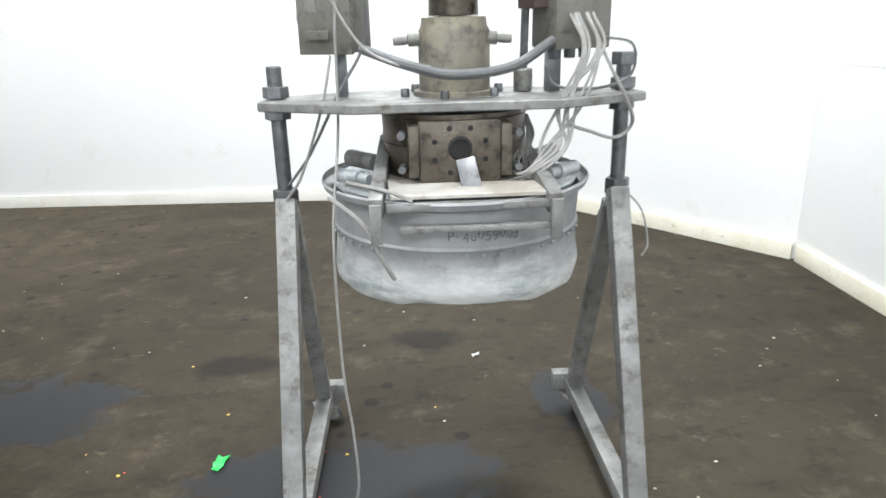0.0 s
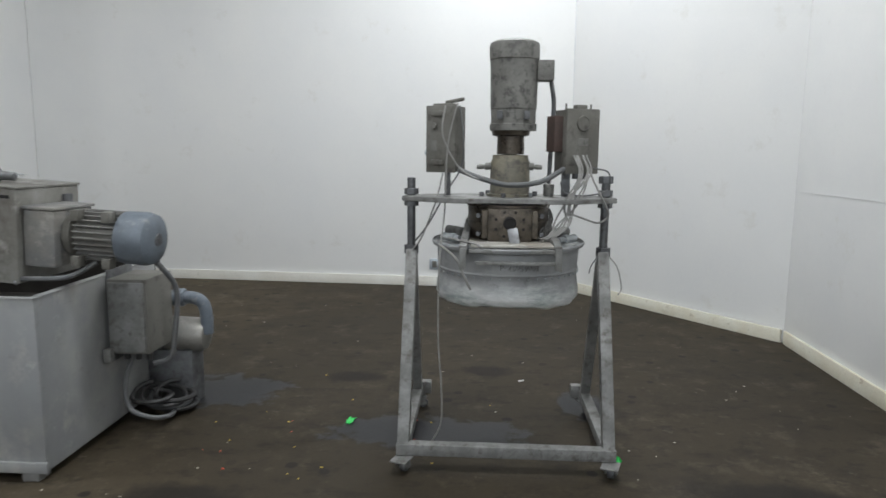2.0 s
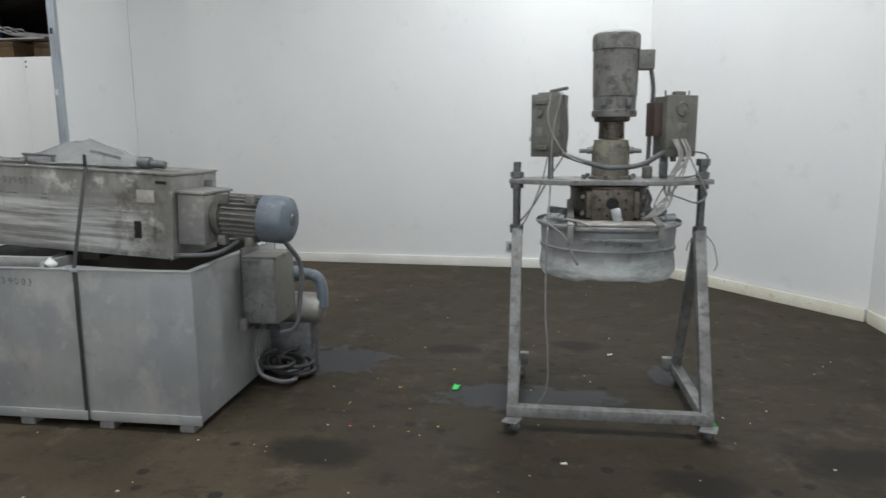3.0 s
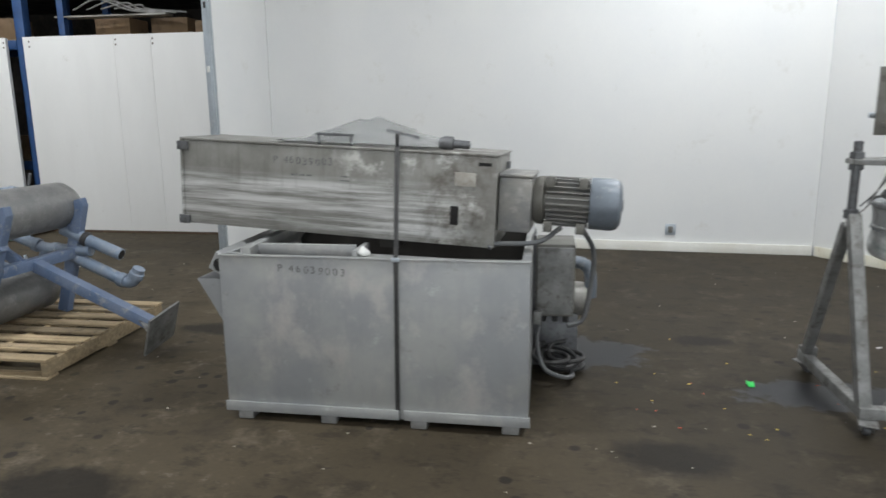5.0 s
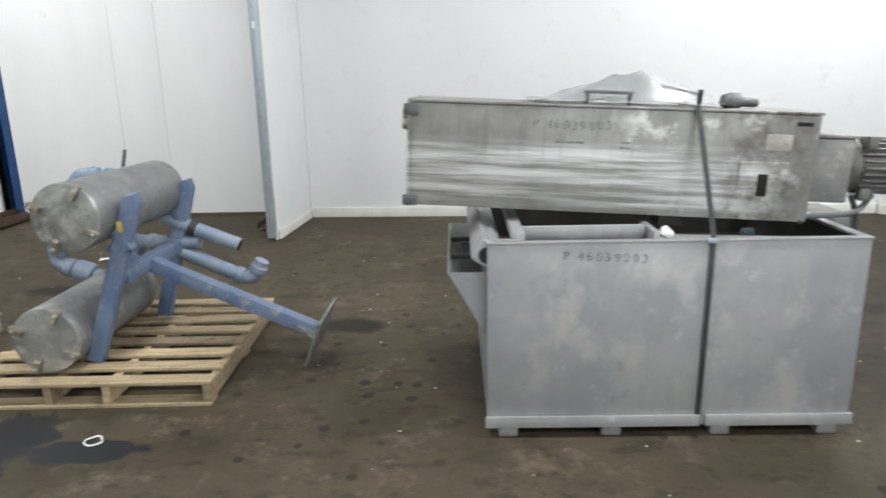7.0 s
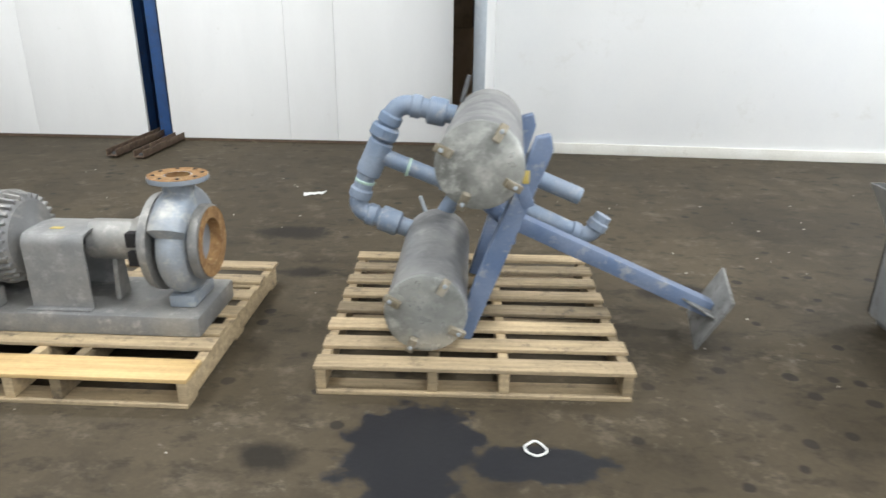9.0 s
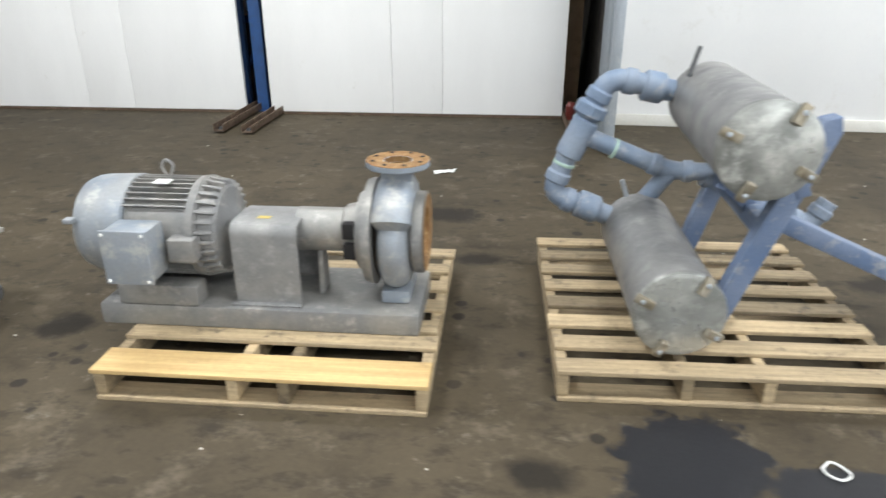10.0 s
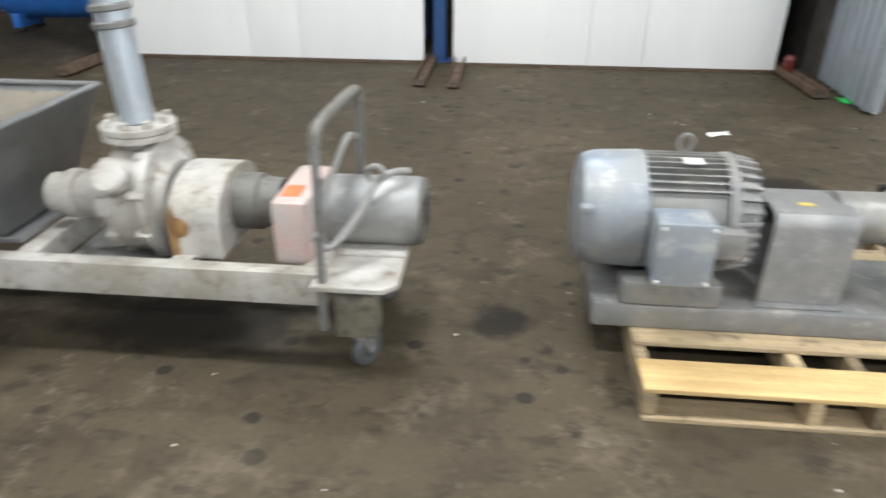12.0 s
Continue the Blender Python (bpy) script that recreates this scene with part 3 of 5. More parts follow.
def rack(x0, x1):
    t = thing("pallet_rack", "blue steel pallet rack behind the white screens", "rack", "storage racks")
    for x in (x0, x1):
        for y in (6.75, 7.7):
            part("upright", block(x - 0.045, x + 0.045, y - 0.04, y + 0.04, 0, 3.3, 0.005), M_RACK, t)
        for z in (0.3, 1.1, 1.9):
            part("brace", bar((x, 6.79, z), (x, 7.66, z + 0.7), 0.03, 0.03), M_RACK, t)
    for z in (0.9, 2.52):
        for y in (6.74, 7.71):
            part("beam", block(x0 + 0.05, x1 - 0.05, y - 0.03, y + 0.03, z - 0.12, z, 0.005), M_RACK, t)
        part("deck", block(x0 + 0.05, x1 - 0.05, 6.78, 7.67, z + 0.002, z + 0.02, 0.002), M_WOOD, t)


rack(-8.2, -5.62)
rack(-11.55, -8.85)
post = thing("steel_post", "dark blue steel post between the white screens", "post")
part("shaft", block(-8.62, -8.5, 6.4, 6.52, 0.012, 3.3, 0.006), M_RACK, post)
part("base_plate", block(-8.67, -8.45, 6.36, 6.56, 0, 0.012, 0.003), M_RACK, post)


def carton(x, y, z, sx, sy, sz, rz):
    t = thing("cardboard_box", "brown cardboard box on the storage rack", "box", "stored boxes", pose(x, y, z, 0, 0, rz))
    part("body", block(-sx / 2, sx / 2, -sy / 2, sy / 2, 0, sz, 0.006), M_CARD, t)
    part("tape", block(-sx / 2 - 0.001, sx / 2 + 0.001, -0.025, 0.025, sz - 0.002, sz + 0.001, 0), M_BRASS, t)


rng = random.Random(4)
x = -11.2
while x < -5.9:
    w = rng.uniform(0.3, 0.55)
    if abs(x + 8.52) > 0.4:
        carton(x, 7.1 + rng.uniform(0, 0.15), 2.54, w, 0.4, rng.uniform(0.18, 0.34), rng.uniform(-8, 8))
        carton(x, 7.15, 0.92, w, 0.4, rng.uniform(0.3, 0.6), rng.uniform(-4, 4))
    x += w + rng.uniform(0.06, 0.35)
carton(-5.4, 6.95, 1.15, 0.22, 0.3, 0.5, 0)
carton(-5.4, 6.95, 0.0, 0.25, 0.3, 1.148, 0)
loom = thing("wire_bundle", "pale loose wires lying on the rack load", "wires")
for k in range(4):
    part("wire", tube([(-8.1 + k * 0.2, 6.85, 2.9), (-7.7 + 0.2 * k, 6.8, 3.02 - 0.03 * k), (-7.3 + 0.1 * k, 6.82, 2.88), (-6.9 + 0.15 * k, 6.8, 2.82)], 0.012, 6), M_CABLE, loom)
part("tray", block(-8.3, -6.7, 6.72, 6.9, 2.79, 2.81, 0.004), M_WHITEP, loom)

can = thing("red_canister", "red metal canister standing behind the screens", "canister")
part("body", lathe((-5.4, 6.12, 0), (-5.4, 6.12, 0.2), [(0, 0), (0, 0.045), (0.01, 0.05), (0.16, 0.05), (0.19, 0.03), (0.2, 0)], 20), plain("dull_red_paint", (0.13, 0.022, 0.017)), can)

# blue receiver tank far back
t = thing("air_receiver", "bright blue horizontal compressor tank on dark feet", "compressor tank", m=pose(-12.98, 7.75, 0, 0, 0, 2))
part("shell", lathe((-1.0, 0, 0.42), (0.75, 0, 0.42), [(0, 0), (0.02, 0.12), (0.1, 0.24), (0.22, 0.29), (1.53, 0.29), (1.65, 0.24), (1.73, 0.12), (1.75, 0)], 32), M_TANKBLUE, t)
for x in (-0.7, 0.45):
    part("saddle", block(x - 0.05, x + 0.05, -0.22, 0.22, 0.04, 0.2, 0.008), M_TANKBLUE, t)
    for y in (-0.2, 0.2):
        part("foot", rod((x, y, 0), (x, y, 0.04), 0.06, 14), M_BLACK, t)
part("nozzle", rod((0.2, -0.1, 0.69), (0.2, -0.1, 0.82), 0.03), M_TANKBLUE, t)


# ---- tall mixer on its wheeled stand ----
def caster(parent, x, y, z_top, turn=0):
    """A swivel caster, wheel on the floor, plate at z_top."""
    m = pose(x, y, 0, 0, 0, turn)
    c = part("caster", block(-0.045, 0.045, -0.04, 0.04, z_top - 0.008, z_top, 0.002, m), M_FRAME, parent, "dusty swivel caster")
    r = (z_top - 0.02) / 2
    bm = bmesh.new()
    for s in (-1, 1):
        prism([(-0.035, z_top - 0.01), (0.035, z_top - 0.01), (0.045, r - 0.005), (0.015, r - 0.008)], 0.005, m @ Matrix.Translation((0, s * 0.024, 0)), 0.001, bm)
    rod(m @ Vector((0.03, -0.03, r)), m @ Vector((0.03, 0.03, r)), 0.006, 8, bm)
    part("fork", bm, M_FRAME, c)
    a, b = m @ Vector((0.03, -0.017, r)), m @ Vector((0.03, 0.017, r))
    part("wheel", lathe(a, b, [(0, 0), (0, r * 0.45), (0.004, r * 0.5), (0.002, r * 0.9), (0.008, r), (0.026, r), (0.032, r * 0.9), (0.03, r * 0.5), (0.034, r * 0.45), (0.034, 0)], 20), M_ROD, c)


mx = thing("industrial_mixer", "grimy steel drum mixer on a wheeled A-frame stand", "mixer", m=pose(0.06, -0.05, 0) @ Matrix.Diagonal((0.985, 1, 1, 1)))
XL, XR, YF, YB, YA = -0.36, 0.605, 1.555, 2.32, 1.92
AXX, AXY = 0.127, 1.93
for x, s in ((XL, -1), (XR, 1)):
    part("side_beam", block(x - 0.028, x + 0.028, YF + 0.03, YB + 0.03, 0.075, 0.13, 0.005), M_FRAME, mx)
    part("front_leg", bar((x, YF + 0.005, 0.09), (x - s * 0.005, YA - 0.02, 0.985), 0.056, 0.056, 0.005, (0, 1, 0)), M_FRAME, mx)
    part("rear_leg", bar((x, YB - 0.03, 0.13), (x - s * 0.002, YA + 0.03, 0.93), 0.05, 0.05, 0.005, (0, 1, 0)), M_FRAME, mx)
    part("collar", hexnut((x, YA, 0.965), (x, YA, 1.01), 0.036), M_ROD, mx)
    part("screw_rod", rod((x, YA, 0.95), (x, YA, 1.345), 0.021, 16), M_ROD, mx)
    for z in (1.205, 1.262):
        part("nut", hexnut((x, YA, z), (x, YA, z + 0.03), 0.036), M_ROD, mx)
    for y in (YF - 0.05, YB):
        caster(mx, x, y, 0.074, 70 if y < 2 else 20)
    part("rear_block", block(x - s * 0.03 - 0.045, x - s * 0.03 + 0.045, YB + 0.005, YB + 0.055, 0.08, 0.15, 0.005), M_FRAME, mx)
part("cap_nut", hexnut((XR, YA, 1.325), (XR, YA, 1.36), 0.036), M_ROD, mx)
part("front_beam", block(XL - 0.03, XR + 0.03, YF - 0.028, YF + 0.028, 0.076, 0.13, 0.005), M_FRAME, mx)
# top plate: wide in the middle
poly = [(-0.40, -0.07), (-0.385, 0.07), (-0.1, 0.2), (0.36, 0.2), (0.635, 0.07), (0.65, -0.07), (0.40, -0.2), (-0.14, -0.2)]
part("top_plate", prism(poly, 0.024, Matrix.Translation((0, YA, 1.246)) @ pose(0, 0, 0, -90), 0.003), M_FRAME, mx)
# drum: open-bottomed wide pan with a rolled rim
R = 0.355
prof = [(0, R + 0.022), (0.006, R + 0.026), (0.02, R + 0.022), (0.03, R), (0.12, R - 0.006), (0.127, R - 0.001), (0.134, R - 0.006), (0.16, R - 0.008), (0.19, R - 0.004), (0.215, R + 0.001), (0.24, R + 0.004), (0.258, R + 0.002), (0.272, R - 0.004), (0.28, R - 0.016), (0.281, 0)]
bm = lathe((AXX, AXY, 1.045), (AXX, AXY, 0.67), prof, 96)
for v in bm.verts:
    a = math.atan2(v.co.y - AXY, v.co.x - AXX)
    low = max(0, (0.9 - v.co.z) / 0.15)
    k = 1 + low * 0.007 * math.sin(5 * a + 1) + 0.016 * noise.noise(v.co * 9) * (0.3 + low)
    v.co.x, v.co.y = AXX + (v.co.x - AXX) * k, AXY + (v.co.y - AXY) * k
    v.co.z += low * (0.007 * math.sin(3 * a + 0.5) + 0.012 * noise.noise(v.co * 14))
drum = part("drum", bm, M_ZINC, mx, "dented grey zinc drum")
part("drum_lid", lathe((AXX, AXY, 1.03), (AXX, AXY, 1.05), [(0, 0), (0, R - 0.01), (0.008, R - 0.008), (0.014, 0.2), (0.014, 0)], 48), M_DRUM, mx)
bm = bmesh.new()
for k in range(52):
    a = 2 * math.pi * k / 52
    n = Vector((math.cos(a), math.sin(a), 0))
    c = Vector((AXX, AXY, 0.905)) + n * (R - 0.004)
    rod(c, c + n * 0.006, 0.005, 6, bm)
tagged(part("rivets", bm, M_DRUM, drum), kind="stuff")
for k, ch in enumerate("P-46059003"):
    a = radians(-97.5 + k * 3.0)
    m = Matrix.Translation((AXX + (R - 0.001) * math.cos(a), AXY + (R - 0.001) * math.sin(a), 0.945 + 0.004 * math.sin(k * 2))) @ pose(0, 0, 0, 90, 0, math.degrees(a) + 90) @ pose(0, 0, 0, 0, 0, 8 * math.sin(k * 3.1))
    lettering(ch, 0.036, m, drum)
# deck plates, tie bars and clamps on the drum
part("front_bar", block(AXX - 0.19, AXX + 0.2, AXY - 0.37, AXY - 0.34, 1.025, 1.043, 0.003), M_FRAME, mx)
part("lower_bar", block(AXX - 0.16, AXX + 0.21, AXY - 0.378, AXY - 0.36, 0.975, 0.99, 0.002), M_FRAME, mx)
part("deck_plate", prism([(-0.18, -0.34), (0.2, -0.34), (0.24, 0.3), (-0.22, 0.3)], 0.012, Matrix.Translation((AXX, AXY, 1.053)) @ pose(0, 0, 0, -90), 0.002), M_WHITEP, mx)
for s in (-1, 1):
    x = AXX + s * 0.215
    part("tie_bar", bar((x, AXY - 0.37, 1.035), (x - s * 0.02, AXY + 0.1, 1.115), 0.035, 0.05, 0.004), M_FRAME, mx)
    part("hinge_leg", block(x - 0.014, x + 0.014, AXY - 0.392, AXY - 0.377, 0.955, 1.05, 0.002), M_FRAME, mx)
    part("hose_stub", lathe((x + s * 0.02, AXY - 0.2, 1.07), (x + s * 0.12, AXY - 0.12, 1.072), [(0, 0), (0, 0.013), (0.03, 0.014), (0.031, 0.021), (0.055, 0.021), (0.056, 0.018), (0.105, 0.019), (0.11, 0)], 18), M_DRUM, mx, "grey rubber hose stub")
    part("roller", rod((x + s * 0.01, AXY - 0.02, 1.078), (x + s * 0.09, AXY + 0.08, 1.078), 0.024, 18), M_FRAME, mx)
part("rust_block", block(AXX - 0.2, AXX - 0.13, AXY + 0.0, AXY + 0.06, 1.06, 1.15, 0.006), M_RUST, mx, "rusty orange block")
# head: banded ring with a bolted front door
bm = lathe((AXX, AXY, 1.05), (AXX, AXY, 1.226), [(0, 0), (0, 0.2), (0.012, 0.207), (0.02, 0.2), (0.09, 0.2), (0.095, 0.204), (0.12, 0.2), (0.16, 0.202), (0.165, 0.208), (0.176, 0.208), (0.176, 0)], 48)
head = part("mixing_head", bm, M_HEAD, mx, "oily brown cast mixing head")
YD = AXY - 0.212
part("door", block(AXX - 0.105, AXX + 0.105, YD - 0.006, YD + 0.06, 1.058, 1.214, 0.006), M_HEAD, head)
for s in (-1, 1):
    part("hinge", block(AXX + s * 0.118 - 0.014, AXX + s * 0.118 + 0.014, YD - 0.018, YD + 0.08, 1.075, 1.205, 0.004), M_HEAD, head)
    for z in (1.095, 1.18):
        part("hinge_bolt", hexnut((AXX + s * 0.145, YD + 0.03, z), (AXX + s * 0.15, YD - 0.012, z), 0.011), M_ROD, head)
for k in range(8):
    a = 2 * math.pi * (k + 0.5) / 8
    p = Vector((AXX + 0.07 * math.cos(a), YD - 0.006, 1.14 + 0.06 * math.sin(a)))
    part("bolt_hole", rod(p, p + Vector((0, -0.003, 0)), 0.007, 10), M_HOLE, head)
part("port", lathe((AXX, YD - 0.004, 1.145), (AXX, YD - 0.012, 1.145), [(0, 0.032), (0.006, 0.03), (0.008, 0.024), (0.006, 0.022), (0.005, 0)], 24), M_HOLE, head, "round black port")
part("spout", bar((AXX + 0.012, YD - 0.01, 1.12), (AXX + 0.03, YD - 0.07, 1.03), 0.05, 0.012, 0.003, (0, 1, 0)), M_ROD, head, "bent steel tongue")
# gearbox column and motor
gz = [(0, 0), (0, 0.115), (0.012, 0.115), (0.014, 0.098), (0.165, 0.098), (0.18, 0.09), (0.2, 0.088), (0.205, 0)]
part("gearbox", lathe((AXX + 0.005, AXY, 1.258), (AXX + 0.005, AXY, 1.578), gz, 36), M_OLIVE, mx, "beige gearbox with peeling paint")
part("shaft_neck", lathe((AXX + 0.005, AXY, 1.462), (AXX + 0.005, AXY, 1.576), [(0, 0), (0, 0.068), (0.085, 0.066), (0.09, 0.09), (0.114, 0.095), (0.114, 0)], 32), M_HEAD, mx, "dark oily shaft neck")
for s in (-1, 1):
    part("pipe_stub", lathe((AXX + s * 0.09, AXY - 0.02, 1.405), (AXX + s * 0.165, AXY - 0.02, 1.4), [(0, 0), (0, 0.018), (0.03, 0.018), (0.032, 0.011), (0.05, 0.013), (0.07, 0.011), (0.072, 0)], 12), M_PAINT, mx)
for k in range(6):
    a = 2 * math.pi * k / 6 + 0.3
    part("plate_bolt", hexnut((AXX + 0.14 * math.cos(a), AXY + 0.14 * math.sin(a), 1.258), (AXX + 0.14 * math.cos(a), AXY + 0.14 * math.sin(a), 1.28), 0.012), M_ROD, mx)
mz = [(0, 0), (0, 0.114), (0.03, 0.116), (0.034, 0.108), (0.1, 0.11), (0.104, 0.113), (0.33, 0.117), (0.334, 0.121), (0.395, 0.122), (0.41, 0.117), (0.42, 0.1), (0.424, 0.06), (0.425, 0)]
motor = part("motor", lathe((AXX + 0.015, AXY, 1.575), (AXX + 0.015, AXY, 2.0), mz, 44), M_PAINT, mx, "grey motor with flaking paint")
for s in (-0.07, 0.06):
    part("eye", block(AXX + 0.015 + s - 0.014, AXX + 0.015 + s + 0.014, AXY - 0.118, AXY - 0.09, 1.625, 1.665, 0.004), M_ROD, motor)
part("terminal_box", block(AXX + 0.125, AXX + 0.205, AXY - 0.05, AXY + 0.05, 1.81, 1.905, 0.006), M_PAINT, motor)
part("feed_pipe", tube([(AXX + 0.195, AXY, 1.81), (AXX + 0.212, AXY + 0.01, 1.7), (AXX + 0.205, AXY + 0.02, 1.5), (AXX + 0.2, AXY + 0.02, 1.3)], 0.011, 8), M_ROD, motor)
part("gland", rod((AXX + 0.2, AXY + 0.02, 1.258), (AXX + 0.2, AXY + 0.02, 1.32), 0.027, 12), M_PAINT, mx)


def enclosure(m, w, d, h, label):
    """A control box in m's frame: x width, y depth (front at -d/2), z height from 0."""
    b = part("control_box", block(-w / 2, w / 2, -d / 2 + 0.014, d / 2, 0, h, 0.006, m), M_BOXM, mx, label)
    part("door", block(-w / 2 - 0.004, w / 2 + 0.004, -d / 2, -d / 2 + 0.013, -0.004, h + 0.004, 0.004, m), M_BOXM, b)
    return b


mL = pose(-0.19, 1.955, 1.375, 0, 0, -28)
b = enclosure(mL, 0.16, 0.11, 0.315, "grimy grey control box with clasps")
for z in (0.045, 0.28):
    part("clasp", block(-0.05, 0.02, -0.068, -0.054, z - 0.012, z + 0.012, 0.003, mL), M_BOXM, b)
part("knob", rod(mL @ Vector((-0.03, -0.055, 0.22)), mL @ Vector((-0.03, -0.08, 0.22)), 0.016, 14), M_BOXM, b)
part("label_plate", block(-0.055, -0.02, -0.057, -0.054, 0.1, 0.15, 0.001, mL), M_PAINT, b)
part("switch_handle", rod(mL @ Vector((-0.08, 0, 0.09)), mL @ Vector((-0.115, -0.01, 0.09)), 0.014, 10), M_GALV, b)
part("top_bracket", block(-0.06, 0.05, -0.03, 0.03, 0.316, 0.33, 0.005, mL), M_BOXM, b)
part("top_rod", rod(mL @ Vector((0.0, 0, 0.335)), mL @ Vector((0.11, -0.02, 0.347)), 0.009, 10), M_BOXM, b)
part("bracket_post", block(-0.195, -0.165, 1.94, 1.97, 1.255, 1.38, 0.004), M_ROD, mx)
mR = pose(0.455, 1.94, 1.375, 0, 0, 24)
b = enclosure(mR, 0.175, 0.12, 0.30, "grimy grey control box with a round gauge")
part("gauge", lathe(mR @ Vector((0.0, -0.06, 0.235)), mR @ Vector((0.0, -0.07, 0.235)), [(0, 0), (0, 0.038), (0.008, 0.036), (0.009, 0.03), (0.007, 0.028), (0.007, 0)], 24), M_BOXM, b)
part("label_plate", block(-0.03, 0.03, -0.0625, -0.0595, 0.13, 0.165, 0.001, mR), M_PAINT, b)
part("side_case", block(-0.135, -0.088, -0.02, 0.06, 0.1, 0.27, 0.004, mR), worn("brown_rusted_case", (0.085, 0.052, 0.042), (0.065, 0.046, 0.04), (0.04, 0.034, 0.03), 0.7), b, "rusty brown side case")
for k in range(3):
    part("gland", rod(mR @ Vector((-0.05 + 0.05 * k, 0, -0.03)), mR @ Vector((-0.05 + 0.05 * k, 0, 0)), 0.016, 10), M_ROD, b)
part("top_bracket", block(-0.02, 0.04, -0.03, 0.01, 0.301, 0.325, 0.006, mR), M_BOXM, b)
for sx in (-0.067, 0.073):
    part("stud", block(sx - 0.003, sx + 0.003, -0.01, 0.0, 0.301, 0.33, 0.002, mR), M_BOXM, b)
part("bracket_post", block(0.39, 0.43, 1.93, 1.97, 1.255, 1.38, 0.004), M_ROD, mx)
part("conduit", tube([(-0.12, 1.88, 1.385), (0.0, 1.8, 1.345), (0.12, 1.77, 1.32), (0.27, 1.79, 1.335), (0.39, 1.86, 1.395)], 0.013, 10), M_HOSE, mx, "sagging grey conduit")
part("thin_cable", tube([(-0.19, 1.87, 1.69), (-0.2, 1.84, 1.55), (-0.12, 1.83, 1.4), (-0.02, 1.8, 1.345), (0.06, 1.79, 1.34)], 0.004, 6), M_CABLE, mx)
part("loose_cable", tube([(-0.13, 1.86, 1.7), (-0.175, 1.84, 1.5), (-0.185, 1.8, 1.2), (-0.2, 1.64, 0.95), (-0.2, 1.62, 0.6), (-0.185, 1.62, 0.4), (-0.185, 1.64, 0.2), (-0.23, 1.66, 0.09)], 0.0038, 6), M_CABLE, mx, "long pale hanging cable")
part("black_cable", tube([(-0.12, 1.87, 1.69), (-0.1, 1.85, 1.55), (-0.11, 1.87, 1.4), (-0.18, 1.85, 1.28), (-0.27, 1.86, 1.12), (-0.34, 1.88, 1.03)], 0.004, 6), M_HOSE, mx)
part("thin_cable", tube([(-0.2, 1.88, 1.37), (-0.23, 1.85, 1.24), (-0.3, 1.86, 1.06), (-0.35, 1.87, 0.99)], 0.004, 6), M_CABLE, mx)
rng = random.Random(8)
for k in range(8):
    j = lambda s: rng.uniform(-s, s)
    x0 = 0.44 + 0.008 * k + rng.uniform(-0.008, 0.008)
    pts = [(x0, 1.87, 1.46), (x0 + 0.01 + j(0.01), 1.79, 1.37), (0.42 + j(0.04), 1.76, 1.24), (0.37 + j(0.04), 1.73, 1.14), (0.31 + j(0.03), 1.7, 1.08), (0.29 + j(0.04), 1.76, 1.07 + j(0.02)), (0.32 + j(0.02), 1.86, 1.14), (0.33, 1.9, 1.2)]
    part("lead", tube(pts, 0.0042, 6), M_CABLE, mx)
part("loop_cable", tube([(0.5, 1.86, 1.42), (0.53, 1.8, 1.33), (0.59, 1.8, 1.22), (0.6, 1.82, 1.17), (0.55, 1.8, 1.145), (0.47, 1.77, 1.17), (0.41, 1.75, 1.19)], 0.005, 6), M_CABLE, mx)
part("loop_cable", tube([(0.53, 1.87, 1.4), (0.6, 1.84, 1.38), (0.6, 1.85, 1.3), (0.5, 1.84, 1.27), (0.4, 1.86, 1.28), (0.38, 1.9, 1.33)], 0.004, 6), M_HOSE, mx)
part("tail_wire", tube([(0.62, 1.9, 0.98), (0.67, 1.88, 0.92), (0.695, 1.88, 0.82), (0.68, 1.88, 0.78)], 0.003, 6), M_CABLE, mx)
part("tail_wire", tube([(0.58, 1.88, 0.98), (0.54, 1.86, 0.93), (0.53, 1.86, 0.89)], 0.003, 6), M_HOSE, mx)
part("tail_wire", tube([(-0.2, 1.6, 1.06), (-0.12, 1.56, 1.0), (-0.08, 1.55, 0.92), (-0.05, 1.56, 0.86)], 0.006, 6), M_CABLE, mx)
part("tail_wire", tube([(-0.16, 1.66, 1.08), (-0.05, 1.58, 1.07), (0.0, 1.56, 1.05)], 0.005, 6), M_CABLE, mx)


# ---- open stainless tank ----
tk = thing("steel_tank", "open stainless steel tank with marker number", "tank")
TX0, TX1, TY0, TY1, TZ0, TZ1 = -3.335, -1.85, 1.25, 2.33, 0.055, 0.83
W = 0.012
part("front_wall", block(TX0, TX1, TY0, TY0 + W, TZ0, TZ1, 0.002), M_TANK, tk)
# back wall and fill are near-black so the open tank reads as shaded
part("back_wall", block(TX0, TX1, TY1 - W, TY1, TZ0, TZ1, 0.002), M_GRIMESHADE, tk)
for x in (TX0, TX1 - W):
    part("side_wall", block(x, x + W, TY0 + W + 0.001, TY1 - W - 0.001, TZ0, TZ1, 0.002), M_TANK, tk)
part("bottom", block(TX0 + 0.01, TX1 - 0.01, TY0 + 0.01, TY1 - 0.01, TZ0 - 0.012, TZ0, 0), M_TANK, tk)
part("dark_fill", block(TX0 + 0.014, TX1 - 0.014, TY0 + 0.014, TY1 - 0.014, TZ0 + 0.001, 0.62, 0), M_GRIMESHADE, tk, "dark fill block giving the tank its shaded depth")
part("rim", block(TX0 - 0.004, TX1 + 0.004, TY0 - 0.006, TY0 + 0.03, TZ1 + 0.001, TZ1 + 0.009, 0.002), M_TANK, tk)
